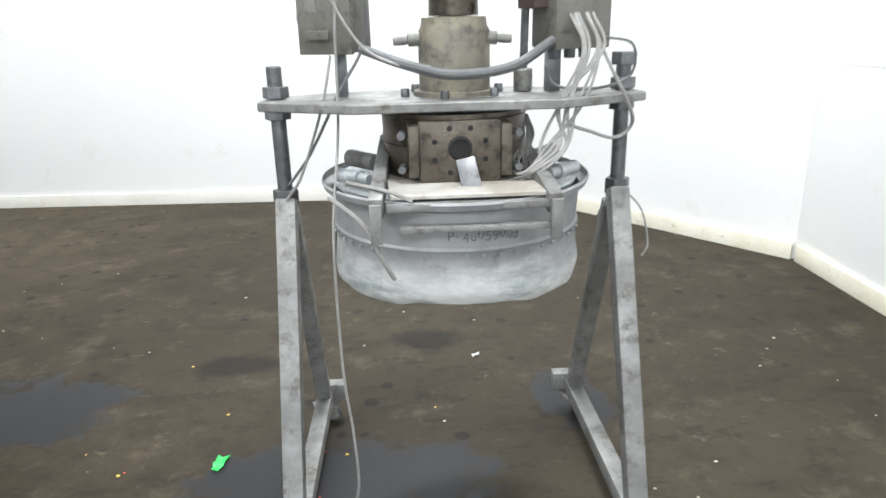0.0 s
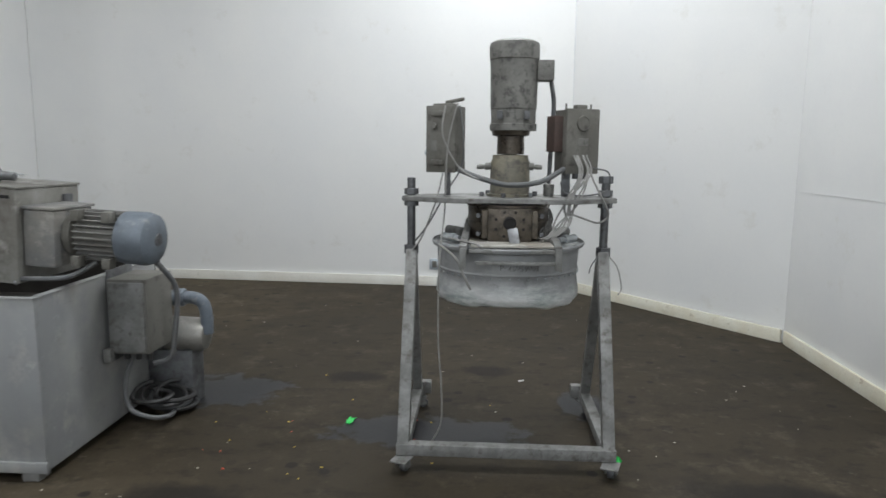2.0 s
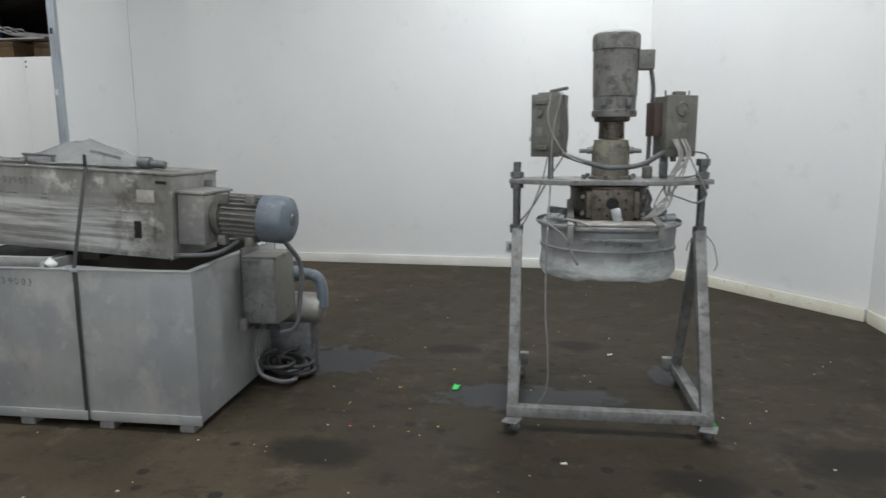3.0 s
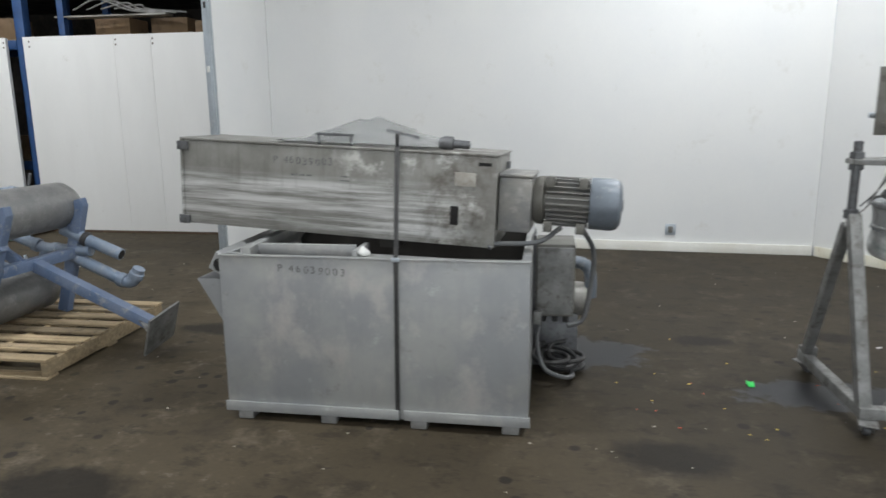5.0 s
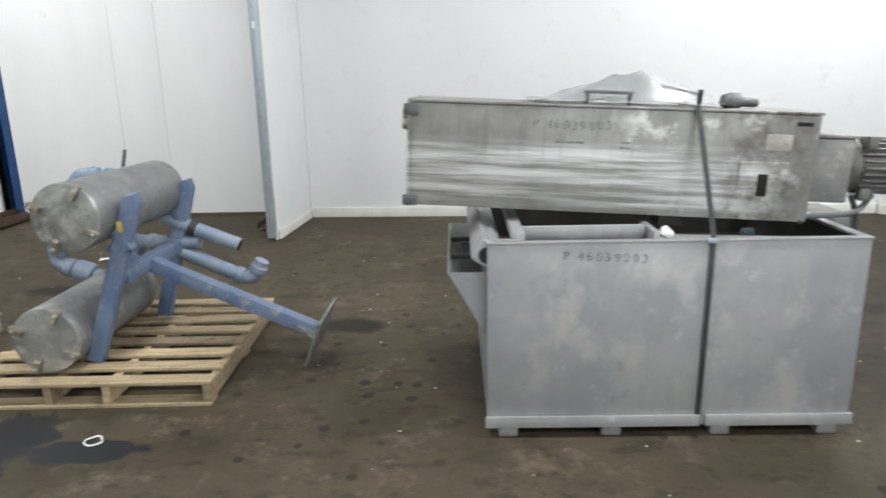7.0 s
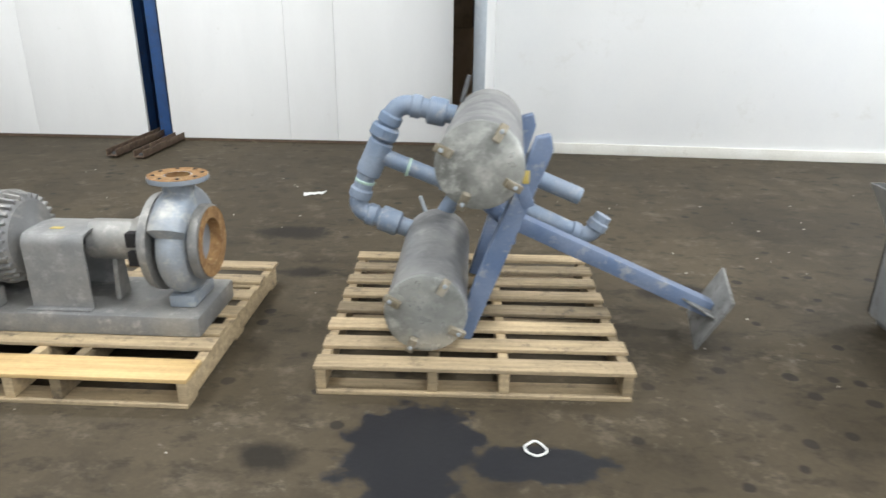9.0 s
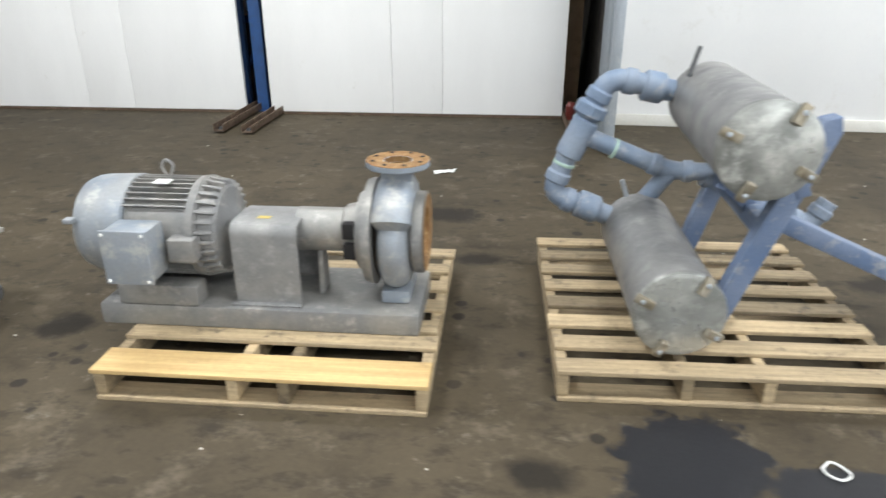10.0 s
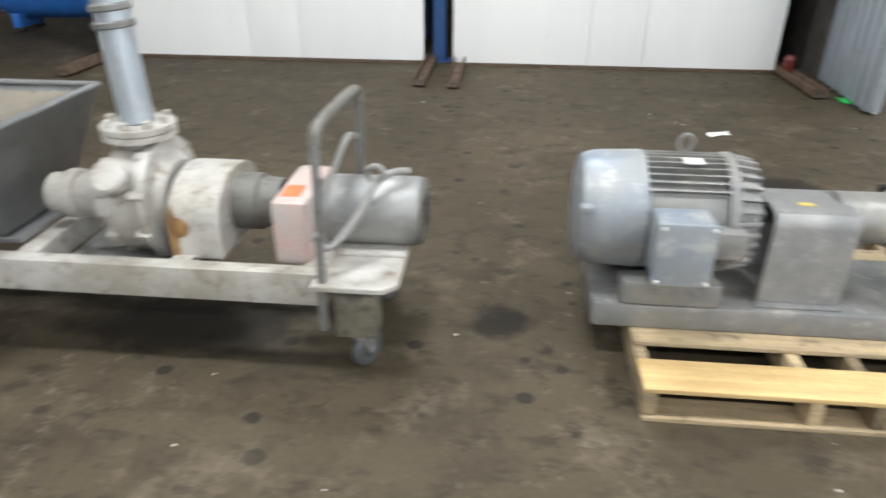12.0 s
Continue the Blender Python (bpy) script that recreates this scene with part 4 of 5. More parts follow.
for x in (TX0 - 0.004, TX1 - 0.038):
    part("rim", block(x, x + 0.042, TY0 + 0.031, TY1, TZ1 + 0.001, TZ1 + 0.009, 0.002), M_TANK, tk)
for a, b in ((TX0 - 0.01, -2.462), (-2.438, TX1 + 0.01)):
    part("base_lip", block(a, b, TY0 - 0.014, TY0 - 0.001, TZ0 - 0.008, TZ0 + 0.042, 0.003), M_TANK, tk)
part("divider", block(-2.68, -2.655, TY0 + 0.03, TY0 + 0.25, 0.621, 0.865, 0.003), M_TANK, tk)
# dark sheets put the black gap's shade on the tank's inner walls
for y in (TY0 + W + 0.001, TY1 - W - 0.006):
    part("shade_liner", block(TX0 + W + 0.006, TX1 - W - 0.006, y, y + 0.005, 0.621, TZ1 - 0.012, 0), M_GRIMESHADE, tk, "dark sheet standing in for shade inside the tank")
part("shade_liner", block(TX1 - W - 0.006, TX1 - W - 0.001, TY0 + W + 0.01, TY1 - W - 0.01, 0.621, TZ1 - 0.012, 0), M_GRIMESHADE, tk, "dark sheet standing in for shade inside the tank")
part("channel", bar((-3.2, TY0 + 0.14, 0.842), (-2.69, TY0 + 0.14, 0.842), 0.03, 0.06), M_TANK, tk)
part("channel", bar((-3.21, TY0 + 0.03, 0.846), (-3.21, TY1 - 0.05, 0.86), 0.05, 0.045), M_TANK, tk)
bm = bmesh.new()
prism([(-0.045, -0.05), (0.045, -0.05), (0.045, 0.05), (-0.045, 0.05)], TY1 - TY0 - 0.02, Matrix.Translation((-3.335, (TY0 + TY1) / 2, 0.79)) @ pose(0, 0, 0, 0, 30, 0), 0.006, bm)
tube_ = part("end_tube", bm, M_TANK, tk, "slanted square steel tube along the tank end")
part("mouth", rod((-3.335, TY0 + 0.012, 0.785), (-3.335, TY0 + 0.008, 0.785), 0.034, 16), M_HOLE, tube_, "dark open tube end")
part("rim_strip", block(-3.3, -3.2, TY0 + 0.02, TY0 + 0.05, TZ1 + 0.0095, TZ1 + 0.014, 0.002), M_TANK, tk)
part("inner_cover", block(-2.64, -1.95, TY0 + 0.05, TY0 + 0.17, 0.815, 0.825, 0.002, Matrix.Translation((-2.64, 0, 0.79)) @ pose(0, 0, 0, 0, 2, 0) @ Matrix.Translation((2.64, 0, -0.79))), M_TANK, tk)
for x in (-3.25, -2.82, -2.37, -1.93):
    for y in (TY0 + 0.05, TY1 - 0.05):
        part("foot", block(x - 0.04, x + 0.04, y - 0.05, y + 0.04, 0, TZ0 - 0.012, 0.008), M_VESSEL, tk, "crushed pale foot pad")
# overflow chute on the end
bm = bmesh.new()
prism([(-3.337, 0.43), (-3.337, 0.70), (-3.49, 0.70)], 0.004, Matrix.Translation((0, 1.32, 0)), 0, bm)
prism([(-3.337, 0.43), (-3.337, 0.70), (-3.49, 0.70)], 0.004, Matrix.Translation((0, 2.28, 0)), 0, bm)
bar((-3.49, 1.8, 0.70), (-3.337, 1.8, 0.43), 0.96, 0.004, 0, (0, 0, 1), bm)
chute = part("chute", bm, M_TANK, tk, "welded stainless chute")
for y in (1.62, 1.95):
    part("stay", bar((-3.48, y, 0.69), (-3.34, y, 0.69), 0.025, 0.02, 0.002), M_GRIMESHADE, chute)
# near-black wedge across the lower chute
part("residue", prism([(-3.34, 0.5), (-3.34, 0.6), (-3.43, 0.6)], 0.92, Matrix.Translation((0, 1.8, 0)), 0.004), M_GRIMESHADE, chute, "dark wedge filling the lower chute")
for k, ch in enumerate("P46039003"):
    lettering(ch, 0.05, Matrix.Translation((-3.04 + k * 0.036 + (0.02 if k else 0), TY0 - 0.001, 0.765 - 0.002 * k)) @ pose(0, 0, 0, 90, 6 * math.sin(k * 2.7), 0), tk)
# switch cabinet, pump and cables on the end wall
cb = thing("switch_cabinet", "grey steel switch cabinet hung on the tank end", "cabinet")
part("body", block(-1.835, -1.63, 1.78, 2.06, 0.43, 0.82, 0.008), M_BOXM, cb)
part("door", block(-1.825, -1.64, 1.762, 1.779, 0.445, 0.805, 0.006), M_FRAME, cb)
part("bracket", block(-1.849, -1.836, 1.8, 2.04, 0.38, 0.86, 0.003), M_ROD, cb)
for k in range(3):
    part("gland", rod((-1.79 + 0.06 * k, 1.86, 0.38), (-1.79 + 0.06 * k, 1.86, 0.43), 0.016, 10), M_BLACK, cb)
part("hook", block(-1.84, -1.8, 1.72, 1.76, 0.4, 0.47, 0.004), M_FRAME, cb)
part("hose", tube([(-1.6, 1.85, 0.9), (-1.53, 1.9, 0.75), (-1.55, 1.9, 0.5), (-1.58, 1.9, 0.38), (-1.66, 1.88, 0.35)], 0.014, 8), M_HOSE, cb)
cp = thing("circulation_pump", "small grey pump with blue plastic elbow behind the tank", "pump", m=pose(-0.09, 0.06, 0))
part("body", lathe((-1.84, 2.2, 0.42), (-1.42, 2.2, 0.40), [(0, 0), (0, 0.06), (0.16, 0.06), (0.17, 0.1), (0.36, 0.1), (0.4, 0.08), (0.42, 0)], 24), M_PUMP, cp)
part("elbow", tube([(-1.83, 2.18, 0.62), (-1.55, 2.18, 0.63), (-1.46, 2.18, 0.61), (-1.43, 2.18, 0.54), (-1.43, 2.18, 0.42)], 0.036, 14), M_COWLD, cp)
part("collar", rod((-1.62, 2.18, 0.628), (-1.55, 2.18, 0.63), 0.052, 16), M_COWLD, cp)
part("stand", block(-1.8, -1.5, 2.12, 2.28, 0, 0.33, 0.006), M_ROD, cp)
co = thing("cable_coil", "heap of coiled dark cable on the wet floor", "cable", m=pose(-0.08, 0.08, 0))
rng = random.Random(2)
for k in range(6):
    cx, cy, r = -1.62 + rng.uniform(-0.05, 0.05), 2.0 + rng.uniform(-0.08, 0.08), rng.uniform(0.07, 0.12)
    ph = rng.uniform(0, 6)
    pts = [(cx + r * 1.1 * math.cos(ph + i * 0.7), cy + r * math.sin(ph + i * 0.7), 0.02 + 0.02 * k + 0.06 * max(0, math.sin(ph + i * 0.5))) for i in range(10)]
    part("loop", tube(pts, 0.013, 7), M_HOSE if k == 2 else M_BLACK, co)
part("hanging_hose", tube([(-1.72, 1.86, 0.38), (-1.74, 1.8, 0.25), (-1.7, 1.75, 0.12), (-1.6, 1.78, 0.06), (-1.54, 1.86, 0.04), (-1.56, 1.98, 0.03)], 0.013, 8), M_HOSE, co)

# ---- drive housing lying across the tank ----
hb = thing("conveyor_housing", "smeared stainless conveyor housing with gearmotor lying on tank", "conveyor", m=pose(-3.63, 1.535, 1.385, 0, 2.9, -4.3))
L, D, HT = 1.63, 0.42, 0.44
part("body", block(0.0, L, 0, D, -HT, -0.012, 0.005), M_STREAK, hb)
part("lid", block(-0.006, L + 0.006, -0.006, D + 0.006, -0.011, 0.0, 0.003), M_STREAK, hb)
part("end_flange", block(-0.014, -0.001, -0.008, D + 0.008, -HT - 0.006, 0.002, 0.003), M_STREAK, hb)
for z in (-0.04, -HT + 0.02):
    part("corner_lug", block(-0.03, 0.03, -0.012, -0.001, z - 0.022, z + 0.022, 0.003), M_ROD, hb)
part("slot_plate", block(1.34, 1.53, -0.006, -0.0005, -0.36, -0.2, 0.003), M_STREAK, hb)
part("slot", block(1.415, 1.455, -0.01, -0.0062, -0.34, -0.25, 0.006), M_HOLE, hb, "black slot")
part("patch", block(1.43, 1.53, -0.005, -0.0005, -0.155, -0.09, 0.01), M_WHITEP, hb)
part("name_plate", block(1.54, 1.6, -0.004, -0.0005, -0.055, -0.04, 0.001), M_HOLE, hb)
bm = rod((0.72, 0.06, 0), (0.72, 0.06, 0.05), 0.008, 8)
rod((0.89, 0.06, 0), (0.89, 0.06, 0.05), 0.008, 8, bm)
block(0.705, 0.905, 0.05, 0.07, 0.044, 0.058, 0.004, None, bm)
part("handle", bm, M_ROD, hb, "flat black lifting handle")
part("valve", lathe((1.3, 0.2, 0.03), (1.46, 0.22, 0.025), [(0, 0), (0, 0.025), (0.03, 0.036), (0.07, 0.036), (0.075, 0.022), (0.15, 0.02), (0.16, 0)], 16), M_ROD, hb)
part("side_valve", lathe((-0.07, 0.25, -0.12), (-0.001, 0.25, -0.12), [(0, 0), (0, 0.02), (0.02, 0.028), (0.04, 0.022), (0.069, 0.02), (0.069, 0)], 14), M_BRASS, hb, "brass valve stub")
part("side_valve_pipe", tube([(-0.05, 0.25, -0.12), (-0.06, 0.25, -0.07), (-0.05, 0.25, -0.03)], 0.012, 8), M_BRASS, hb)
part("latch", block(1.6, 1.645, 0.3, 0.36, -0.13, -0.05, 0.006), M_ROD, hb)
for k, ch in enumerate("P46039003"):
    lettering(ch, 0.052, Matrix.Translation((0.5 + k * 0.034 + (0.022 if k else 0), -0.001, -0.1 + 0.003 * math.sin(k))) @ pose(0, 0, 0, 90, 6 * math.sin(k * 2.3), 0), hb)
for k in range(3):
    part("scribble", block(0.6 + 0.04 * k, 0.63 + 0.04 * k, -0.0016, -0.0004, -0.155, -0.148, 0.0003), M_INK, hb)
for k in range(2):
    part("scribble", block(0.86, 0.9, -0.0016, -0.0004, -0.15 - 0.02 * k, -0.144 - 0.02 * k, 0.0003), M_INK, hb)
gear = part("gearbox", block(L + 0.007, L + 0.16, 0.03, 0.3, -0.36, -0.1, 0.012), M_PUMP, hb, "square beige-grey gearbox")
part("gear_lid", block(L + 0.007, L + 0.165, 0.02, 0.31, -0.099, -0.085, 0.004), M_PUMP, gear)
AZ = -0.215
# body coloured darker than its fins, so the gaps between read as shaded
mo = part("motor", lathe((L + 0.16, 0.17, AZ), (L + 0.58, 0.17, AZ), [(0, 0), (0, 0.1), (0.02, 0.115), (0.05, 0.118), (0.055, 0.092), (0.27, 0.092), (0.27, 0)], 36), M_BOXM, hb, "ribbed grey electric motor")
part("fan_cowl", lathe((L + 0.425, 0.17, AZ), (L + 0.58, 0.17, AZ), [(0, 0.1), (0, 0.122), (0.1, 0.124), (0.13, 0.115), (0.145, 0.09), (0.15, 0.03), (0.145, 0)], 36), M_COWLD, mo, "dusty blue fan cowl")
part("fan_grille", lathe((L + 0.575, 0.17, AZ), (L + 0.58, 0.17, AZ), [(0, 0.03), (0.004, 0.028), (0.004, 0)], 20), M_ROD, mo)
for k in range(26):
    a = 2 * math.pi * k / 26
    c, s = math.cos(a), math.sin(a)
    part("fin", bar((L + 0.225, 0.17 + 0.104 * c, AZ + 0.104 * s), (L + 0.42, 0.17 + 0.104 * c, AZ + 0.104 * s), 0.005, 0.03, 0, (0, c, s)), M_PUMP, mo)
for x in (L + 0.24, L + 0.39):
    for z in (AZ - 0.11, AZ + 0.1):
        part("foot_lug", block(x - 0.02, x + 0.02, 0.05, 0.1, z - 0.025, z + 0.025, 0.005), M_BOXM, mo)
part("tail_cable", tube([(L + 0.3, 0.12, AZ - 0.12), (L + 0.2, 0.05, -0.4), (L + 0.0, 0.02, -0.42), (L - 0.02, 0.0, -0.44)], 0.012, 8), M_HOSE, mo)

# assumed packing under the housing, coloured dark so it is lost in the gap
pk = thing("hidden_packing", "assumed packing block darkened to vanish under the housing", "block")
part("body", block(-2.6, -2.5, 1.5, 1.62, 0.8405, 0.905, 0.006), M_GRIMESHADE, pk)
wad = thing("tape_wad", "crumpled white tape wad on the tank rim", "tape")
bm = bmesh.new()
bmesh.ops.create_icosphere(bm, subdivisions=3, radius=0.026, matrix=Matrix.Translation((-2.63, 1.3, 0.855)))
for v in bm.verts:
    v.co += 0.014 * noise.noise_vector(v.co * 30)
    v.co.z = max(v.co.z, 0.84)
part("body", bm, M_PAPER, wad)

# strap round housing and tank
st = thing("strapping_band", "taut black plastic strapping band round the tank", "strap")
bm = bmesh.new()
pts = [(-2.47, TY0 - 0.006, 0.045), (-2.462, TY0 - 0.008, 0.845), (-2.488, 1.437, 1.338), (-2.5, 1.85, 1.338)]
for a, b_ in zip(pts, pts[1:]):
    bar(a, b_, 0.022, 0.003, 0.001, (0, -1, 0.3) if b_[1] < 1.45 else (0, 0, 1), bm)
part("band", bm, M_BLACK, st)
part("tail", bar((-2.488, 1.435, 1.342), (-2.484, 1.43, 1.4), 0.02, 0.003, 0.001, (0, -1, 0.3)), M_BLACK, st)
part("buckle", block(-2.485, -2.445, TY0 - 0.014, TY0 - 0.004, 0.826, 0.846, 0.003), M_GALV, st)

# plastic bag with foil heap on the lid
bg = thing("plastic_bag", "crumpled clear plastic sheet tented on the housing", "plastic sheet")
bm = bmesh.new()
bmesh.ops.create_grid(bm, x_segments=22, y_segments=14, size=0.5)
for v in bm.verts:
    x, y = v.co.x, v.co.y
    h = max(0, 1 - math.hypot((x - 0.06) / 0.5, y / 0.5)) * 0.14 * (0.86 + 0.14 * abs(math.cos(2.5 * math.atan2(y, x - 0.06))))
    v.co = Vector((-2.72 + x * 0.82, 1.72 + y * 0.42, 1.335 - 0.05 * (x * 0.72 - 0.1) + h * (1 + 0.12 * noise.noise(Vector((x * 7, y * 7, 1)))) + 0.018 * abs(noise.noise(Vector((x * 14, y * 14, 3)))) + 0.012))
bmesh.ops.solidify(bm, geom=list(bm.faces), thickness=0.0015)
part("sheet", bm, M_PLASTIC, bg)
lev = thing("lever_tool", "dark rod lever lying on the housing lid", "tool")
part("shaft", rod((-2.58, 1.62, 1.41), (-2.42, 1.63, 1.37), 0.012, 10), M_ROD, lev)
part("tip", rod((-2.5, 1.62, 1.335), (-2.5, 1.62, 1.4), 0.012, 10), M_ROD, lev)


# ---- pallets ----
def pallet(m, w, d, boards, label, fresh=(), stringers=(0.0, 0.365, 0.6, 1.0)):
    t = thing("wooden_pallet", label, "pallet", "pallets", m)
    for f in stringers:
        x = f * (w - 0.04)
        part("stringer", block(x, x + 0.04, 0.01, d - 0.01, 0.017, 0.107, 0.004), M_WOOD, t)
    step = (d - 0.095) / (boards - 1)
    for k in range(boards):
        y, wide = k * step, 0.15 if k in fresh else 0.092
        if fresh and k == 1:
            y += 0.06
        jit = 0.006 * math.sin(k * 2.3)
        part("deck_board", block(-0.005 + jit, w + 0.005 + jit, y, y + wide, 0.108, 0.125, 0.003), M_NEWWOOD if k in fresh else M_WOOD, t)
    for y in (0.0, d / 2 - 0.05, d - 0.1):
        part("base_board", block(0.002, w - 0.002, y, y + 0.1, 0.0, 0.016, 0.003), M_WOOD, t)
    return t


PB = pose(-5.825, 1.535, 0, 0, 0, 1.0)
pallet(PB, 1.215, 1.24, 8, "weathered wooden pallet with slatted deck")
PC = pose(-7.452, 1.402, 0, 0, 0, 0.0)
pallet(PC, 1.182, 1.18, 7, "wooden pallet with one fresh yellow front board", (0,), (0.0, 0.42, 0.58, 1.0))

# ---- twin filter vessels on the pallet ----
fv = thing("filter_unit", "two dusty steel filter vessels in a blue frame", "filter unit")


def vessel(cx, cz, y0, y1, r, tilt):
    p0, p1 = Vector((cx, y0, cz)), Vector((cx + tilt, y1, cz))
    n = (p1 - p0).length
    v = part("vessel", lathe(p0, p1, [(0.0, 0), (0.0, r * 0.96), (0.02, r), (0.03, r), (n - 0.09, r), (n - 0.03, r * 0.8), (n, r * 0.35), (n + 0.004, 0)], 44), M_VESSEL, fv)
    part("lid", lathe(p0 - Vector((0, 0.012, 0)), p1, [(0, 0), (0, r * 0.9), (0.004, r * 1.0), (0.016, r * 1.015), (0.02, r)], 44), M_LID, v, "streaked steel lid")
    for k in range(4):
        a = radians(60 + 90 * k + 8 * math.sin(k))
        d = Vector((math.cos(a), 0, math.sin(a)))
        c = p0 + d * r
        part("clamp", bar(c - d * 0.055 + Vector((0, -0.03, 0)), c + d * 0.012 + Vector((0, -0.012, 0)), 0.03, 0.026, 0.004, (0, 1, 0)), M_BRASS, v)
        part("wing_nut", lathe(c - d * 0.012 + Vector((0, -0.012, 0)), c - d * 0.012 + Vector((0, -0.05, 0)), [(0, 0), (0, 0.014), (0.014, 0.014), (0.016, 0.008), (0.026, 0.008), (0.028, 0)], 10), M_GALV, v)
    return v


vessel(-5.41, 0.295, 1.67, 2.62, 0.16, 0.0)
vessel(-5.22, 0.885, 1.66, 2.62, 0.16, 0.05)
for y, xt, xb, zt in ((1.82, -4.965, -5.27, 0.975), (2.5, -4.975, -5.21, 0.945)):
    m, n = along((xb, y, 0.128), (xt, y, zt), (0, 1, 0))
    p_ = part("post", prism([(0, -0.038), (n - 0.05, -0.038), (n, -0.008), (n - 0.03, 0.038), (0, 0.038)], 0.064, m @ pose(0, 0, 0, 90), 0.004), M_BLUEGREY, fv, "blue painted channel post")
    part("saddle", bar((xt - 0.1, y, zt - 0.18), (xt - 0.06, y, zt - 0.28), 0.07, 0.05), M_BLUEGREY, p_)
part("sticker", block(-5.055, -5.03, 1.78, 1.786, 0.79, 0.84, 0.001), M_YELLOW, fv, "yellow sticker")
part("cross_beam", bar((-5.1, 1.85, 0.555), (-5.08, 2.5, 0.555), 0.07, 0.07), M_BLUEGREY, fv)
part("brace", bar((-5.22, 2.0, 0.68), (-5.1, 2.05, 0.56), 0.05, 0.06), M_BLUEGREY, fv)
ARM0, ARM1 = Vector((-5.07, 2.12, 0.545)), Vector((-4.19, 2.06, 0.175))
part("arm", bar(ARM0, ARM1, 0.075, 0.07, 0.006), M_BLUEGREY, fv, "long pale blue square arm")
n_ = (ARM1 - ARM0).normalized()
m, _ = along(ARM1, ARM1 + n_)
part("foot_plate", block(0, 0.014, -0.14, 0.14, -0.14, 0.14, 0.003, m @ pose(0, 0, 0, 12)), M_FRAME, fv, "bare steel foot plate")
bm = bmesh.new()
for s in (-1, 1):
    prism([(-0.15, 0.03), (0, 0.12), (0, 0.03)], 0.008, m @ Matrix.Translation((0, 0, 0)) @ pose(0, 0, 0, 90 * s), 0.001, bm)
part("gusset", bm, M_FRAME, fv)


def pipe_run(pts, r, parent, elbows=True):
    pv = [Vector(p) for p in pts]
    fine = [pv[0]]
    for a, b, c in zip(pv, pv[1:], pv[2:]):
        k = r * 1.5
        p, q = b + (a - b).normalized() * k, b + (c - b).normalized() * k
        for i in range(7):
            t = i / 6
            fine.append((1 - t) ** 2 * p + 2 * t * (1 - t) * b + t * t * q)
    fine.append(pv[-1])
    o = part("pipe", tube(fine, r, 18, False), M_PVC, parent)
    for a, b, c in zip(pv, pv[1:], pv[2:]):
        for e in (a, c):
            d = (e - b).normalized()
            if (e - b).length > r * 3:
                part("socket", rod(b + d * r * 1.3, b + d * r * 2.5, r * 1.22, 20), M_PVC, o)
    return o


YM = 2.5
pipe_run([(-5.33, YM, 0.925), (-5.6, YM, 0.98), (-5.715, YM, 0.75), (-5.82, YM, 0.455), (-5.52, YM, 0.345)], 0.046, fv)
part("union", rod((-5.655, YM, 0.87), (-5.68, YM, 0.81), 0.07, 10), M_PVC, fv)
part("union", rod((-5.46, YM, 0.95), (-5.37, YM, 0.932), 0.066, 20), M_PVC, fv)
part("union", rod((-5.70, YM, 0.415), (-5.6, YM, 0.377), 0.064, 20), M_PVC, fv)
part("tee", rod((-5.68, YM, 0.80), (-5.755, YM, 0.63), 0.06, 20), M_PVC, fv)
pipe_run([(-5.71, YM, 0.735), (-5.3, YM, 0.575), (-4.95, YM, 0.57)], 0.04, fv)
pipe_run([(-5.3, YM, 0.57), (-5.4, 2.55, 0.4)], 0.04, fv)
part("band", rod((-5.545, YM, 0.667), (-5.56, YM, 0.672), 0.046, 20), M_MARK, fv, "green and white printed mark")
part("band", rod((-5.765, YM, 0.605), (-5.77, YM, 0.59), 0.05, 20), M_MARK, fv, "green and white printed mark")
o = pipe_run([(-5.15, YM, 0.72), (-4.72, YM, 0.545)], 0.042, fv)
part("mouth", rod((-4.722, YM, 0.5455), (-4.718, YM, 0.544), 0.034, 18), M_HOLE, o, "dark open pipe mouth")
part("socket", rod((-5.0, YM, 0.659), (-4.96, YM, 0.643), 0.052, 18), M_BLACK, o)
pipe_run([(-5.15, YM, 0.55), (-4.66, YM, 0.33), (-4.595, YM, 0.45)], 0.042, fv)
part("drain_rod", rod((-5.3, 2.4, 1.0), (-5.27, 2.4, 1.12), 0.01, 8), M_ROD, fv)
part("bleed_valve", rod((-5.47, 2.52, 0.44), (-5.5, 2.52, 0.52), 0.01, 8), M_GALV, fv)

# ---- centrifugal pump set on the second pallet ----
ps = thing("pump_set", "dusty grey centrifugal pump and motor on steel baseplate", "pump")
AY, AZZ = 1.92, 0.475
part("baseplate", block(-7.585, -6.335, 1.72, 2.13, 0.1255, 0.215, 0.012), M_PUMP, ps)
r = 0.195
mo = part("motor", lathe((-7.52, AY, AZZ), (-7.06, AY, AZZ), [(0, 0), (0, 0.165), (0.02, 0.175), (0.33, 0.175), (0.34, 0.176), (0.41, 0.17), (0.425, 0.155), (0.435, 0.1), (0.46, 0.06), (0.46, 0)], 40), M_PUMP, ps, "finned grey motor")
part("fan_cowl", lathe((-7.655, AY, AZZ), (-7.445, AY, AZZ), [(0.0, 0), (0.0, 0.14), (0.012, 0.175), (0.04, 0.188), (0.07, 0.193), (0.205, 0.198), (0.21, 0.19), (0.21, 0.17)], 44), M_COWL, mo, "pale blue dusty fan cowl")
part("cowl_lug", block(-7.655, -7.62, AY - 0.205, AY - 0.17, AZZ + 0.065, AZZ + 0.083, 0.004), M_COWL, mo)
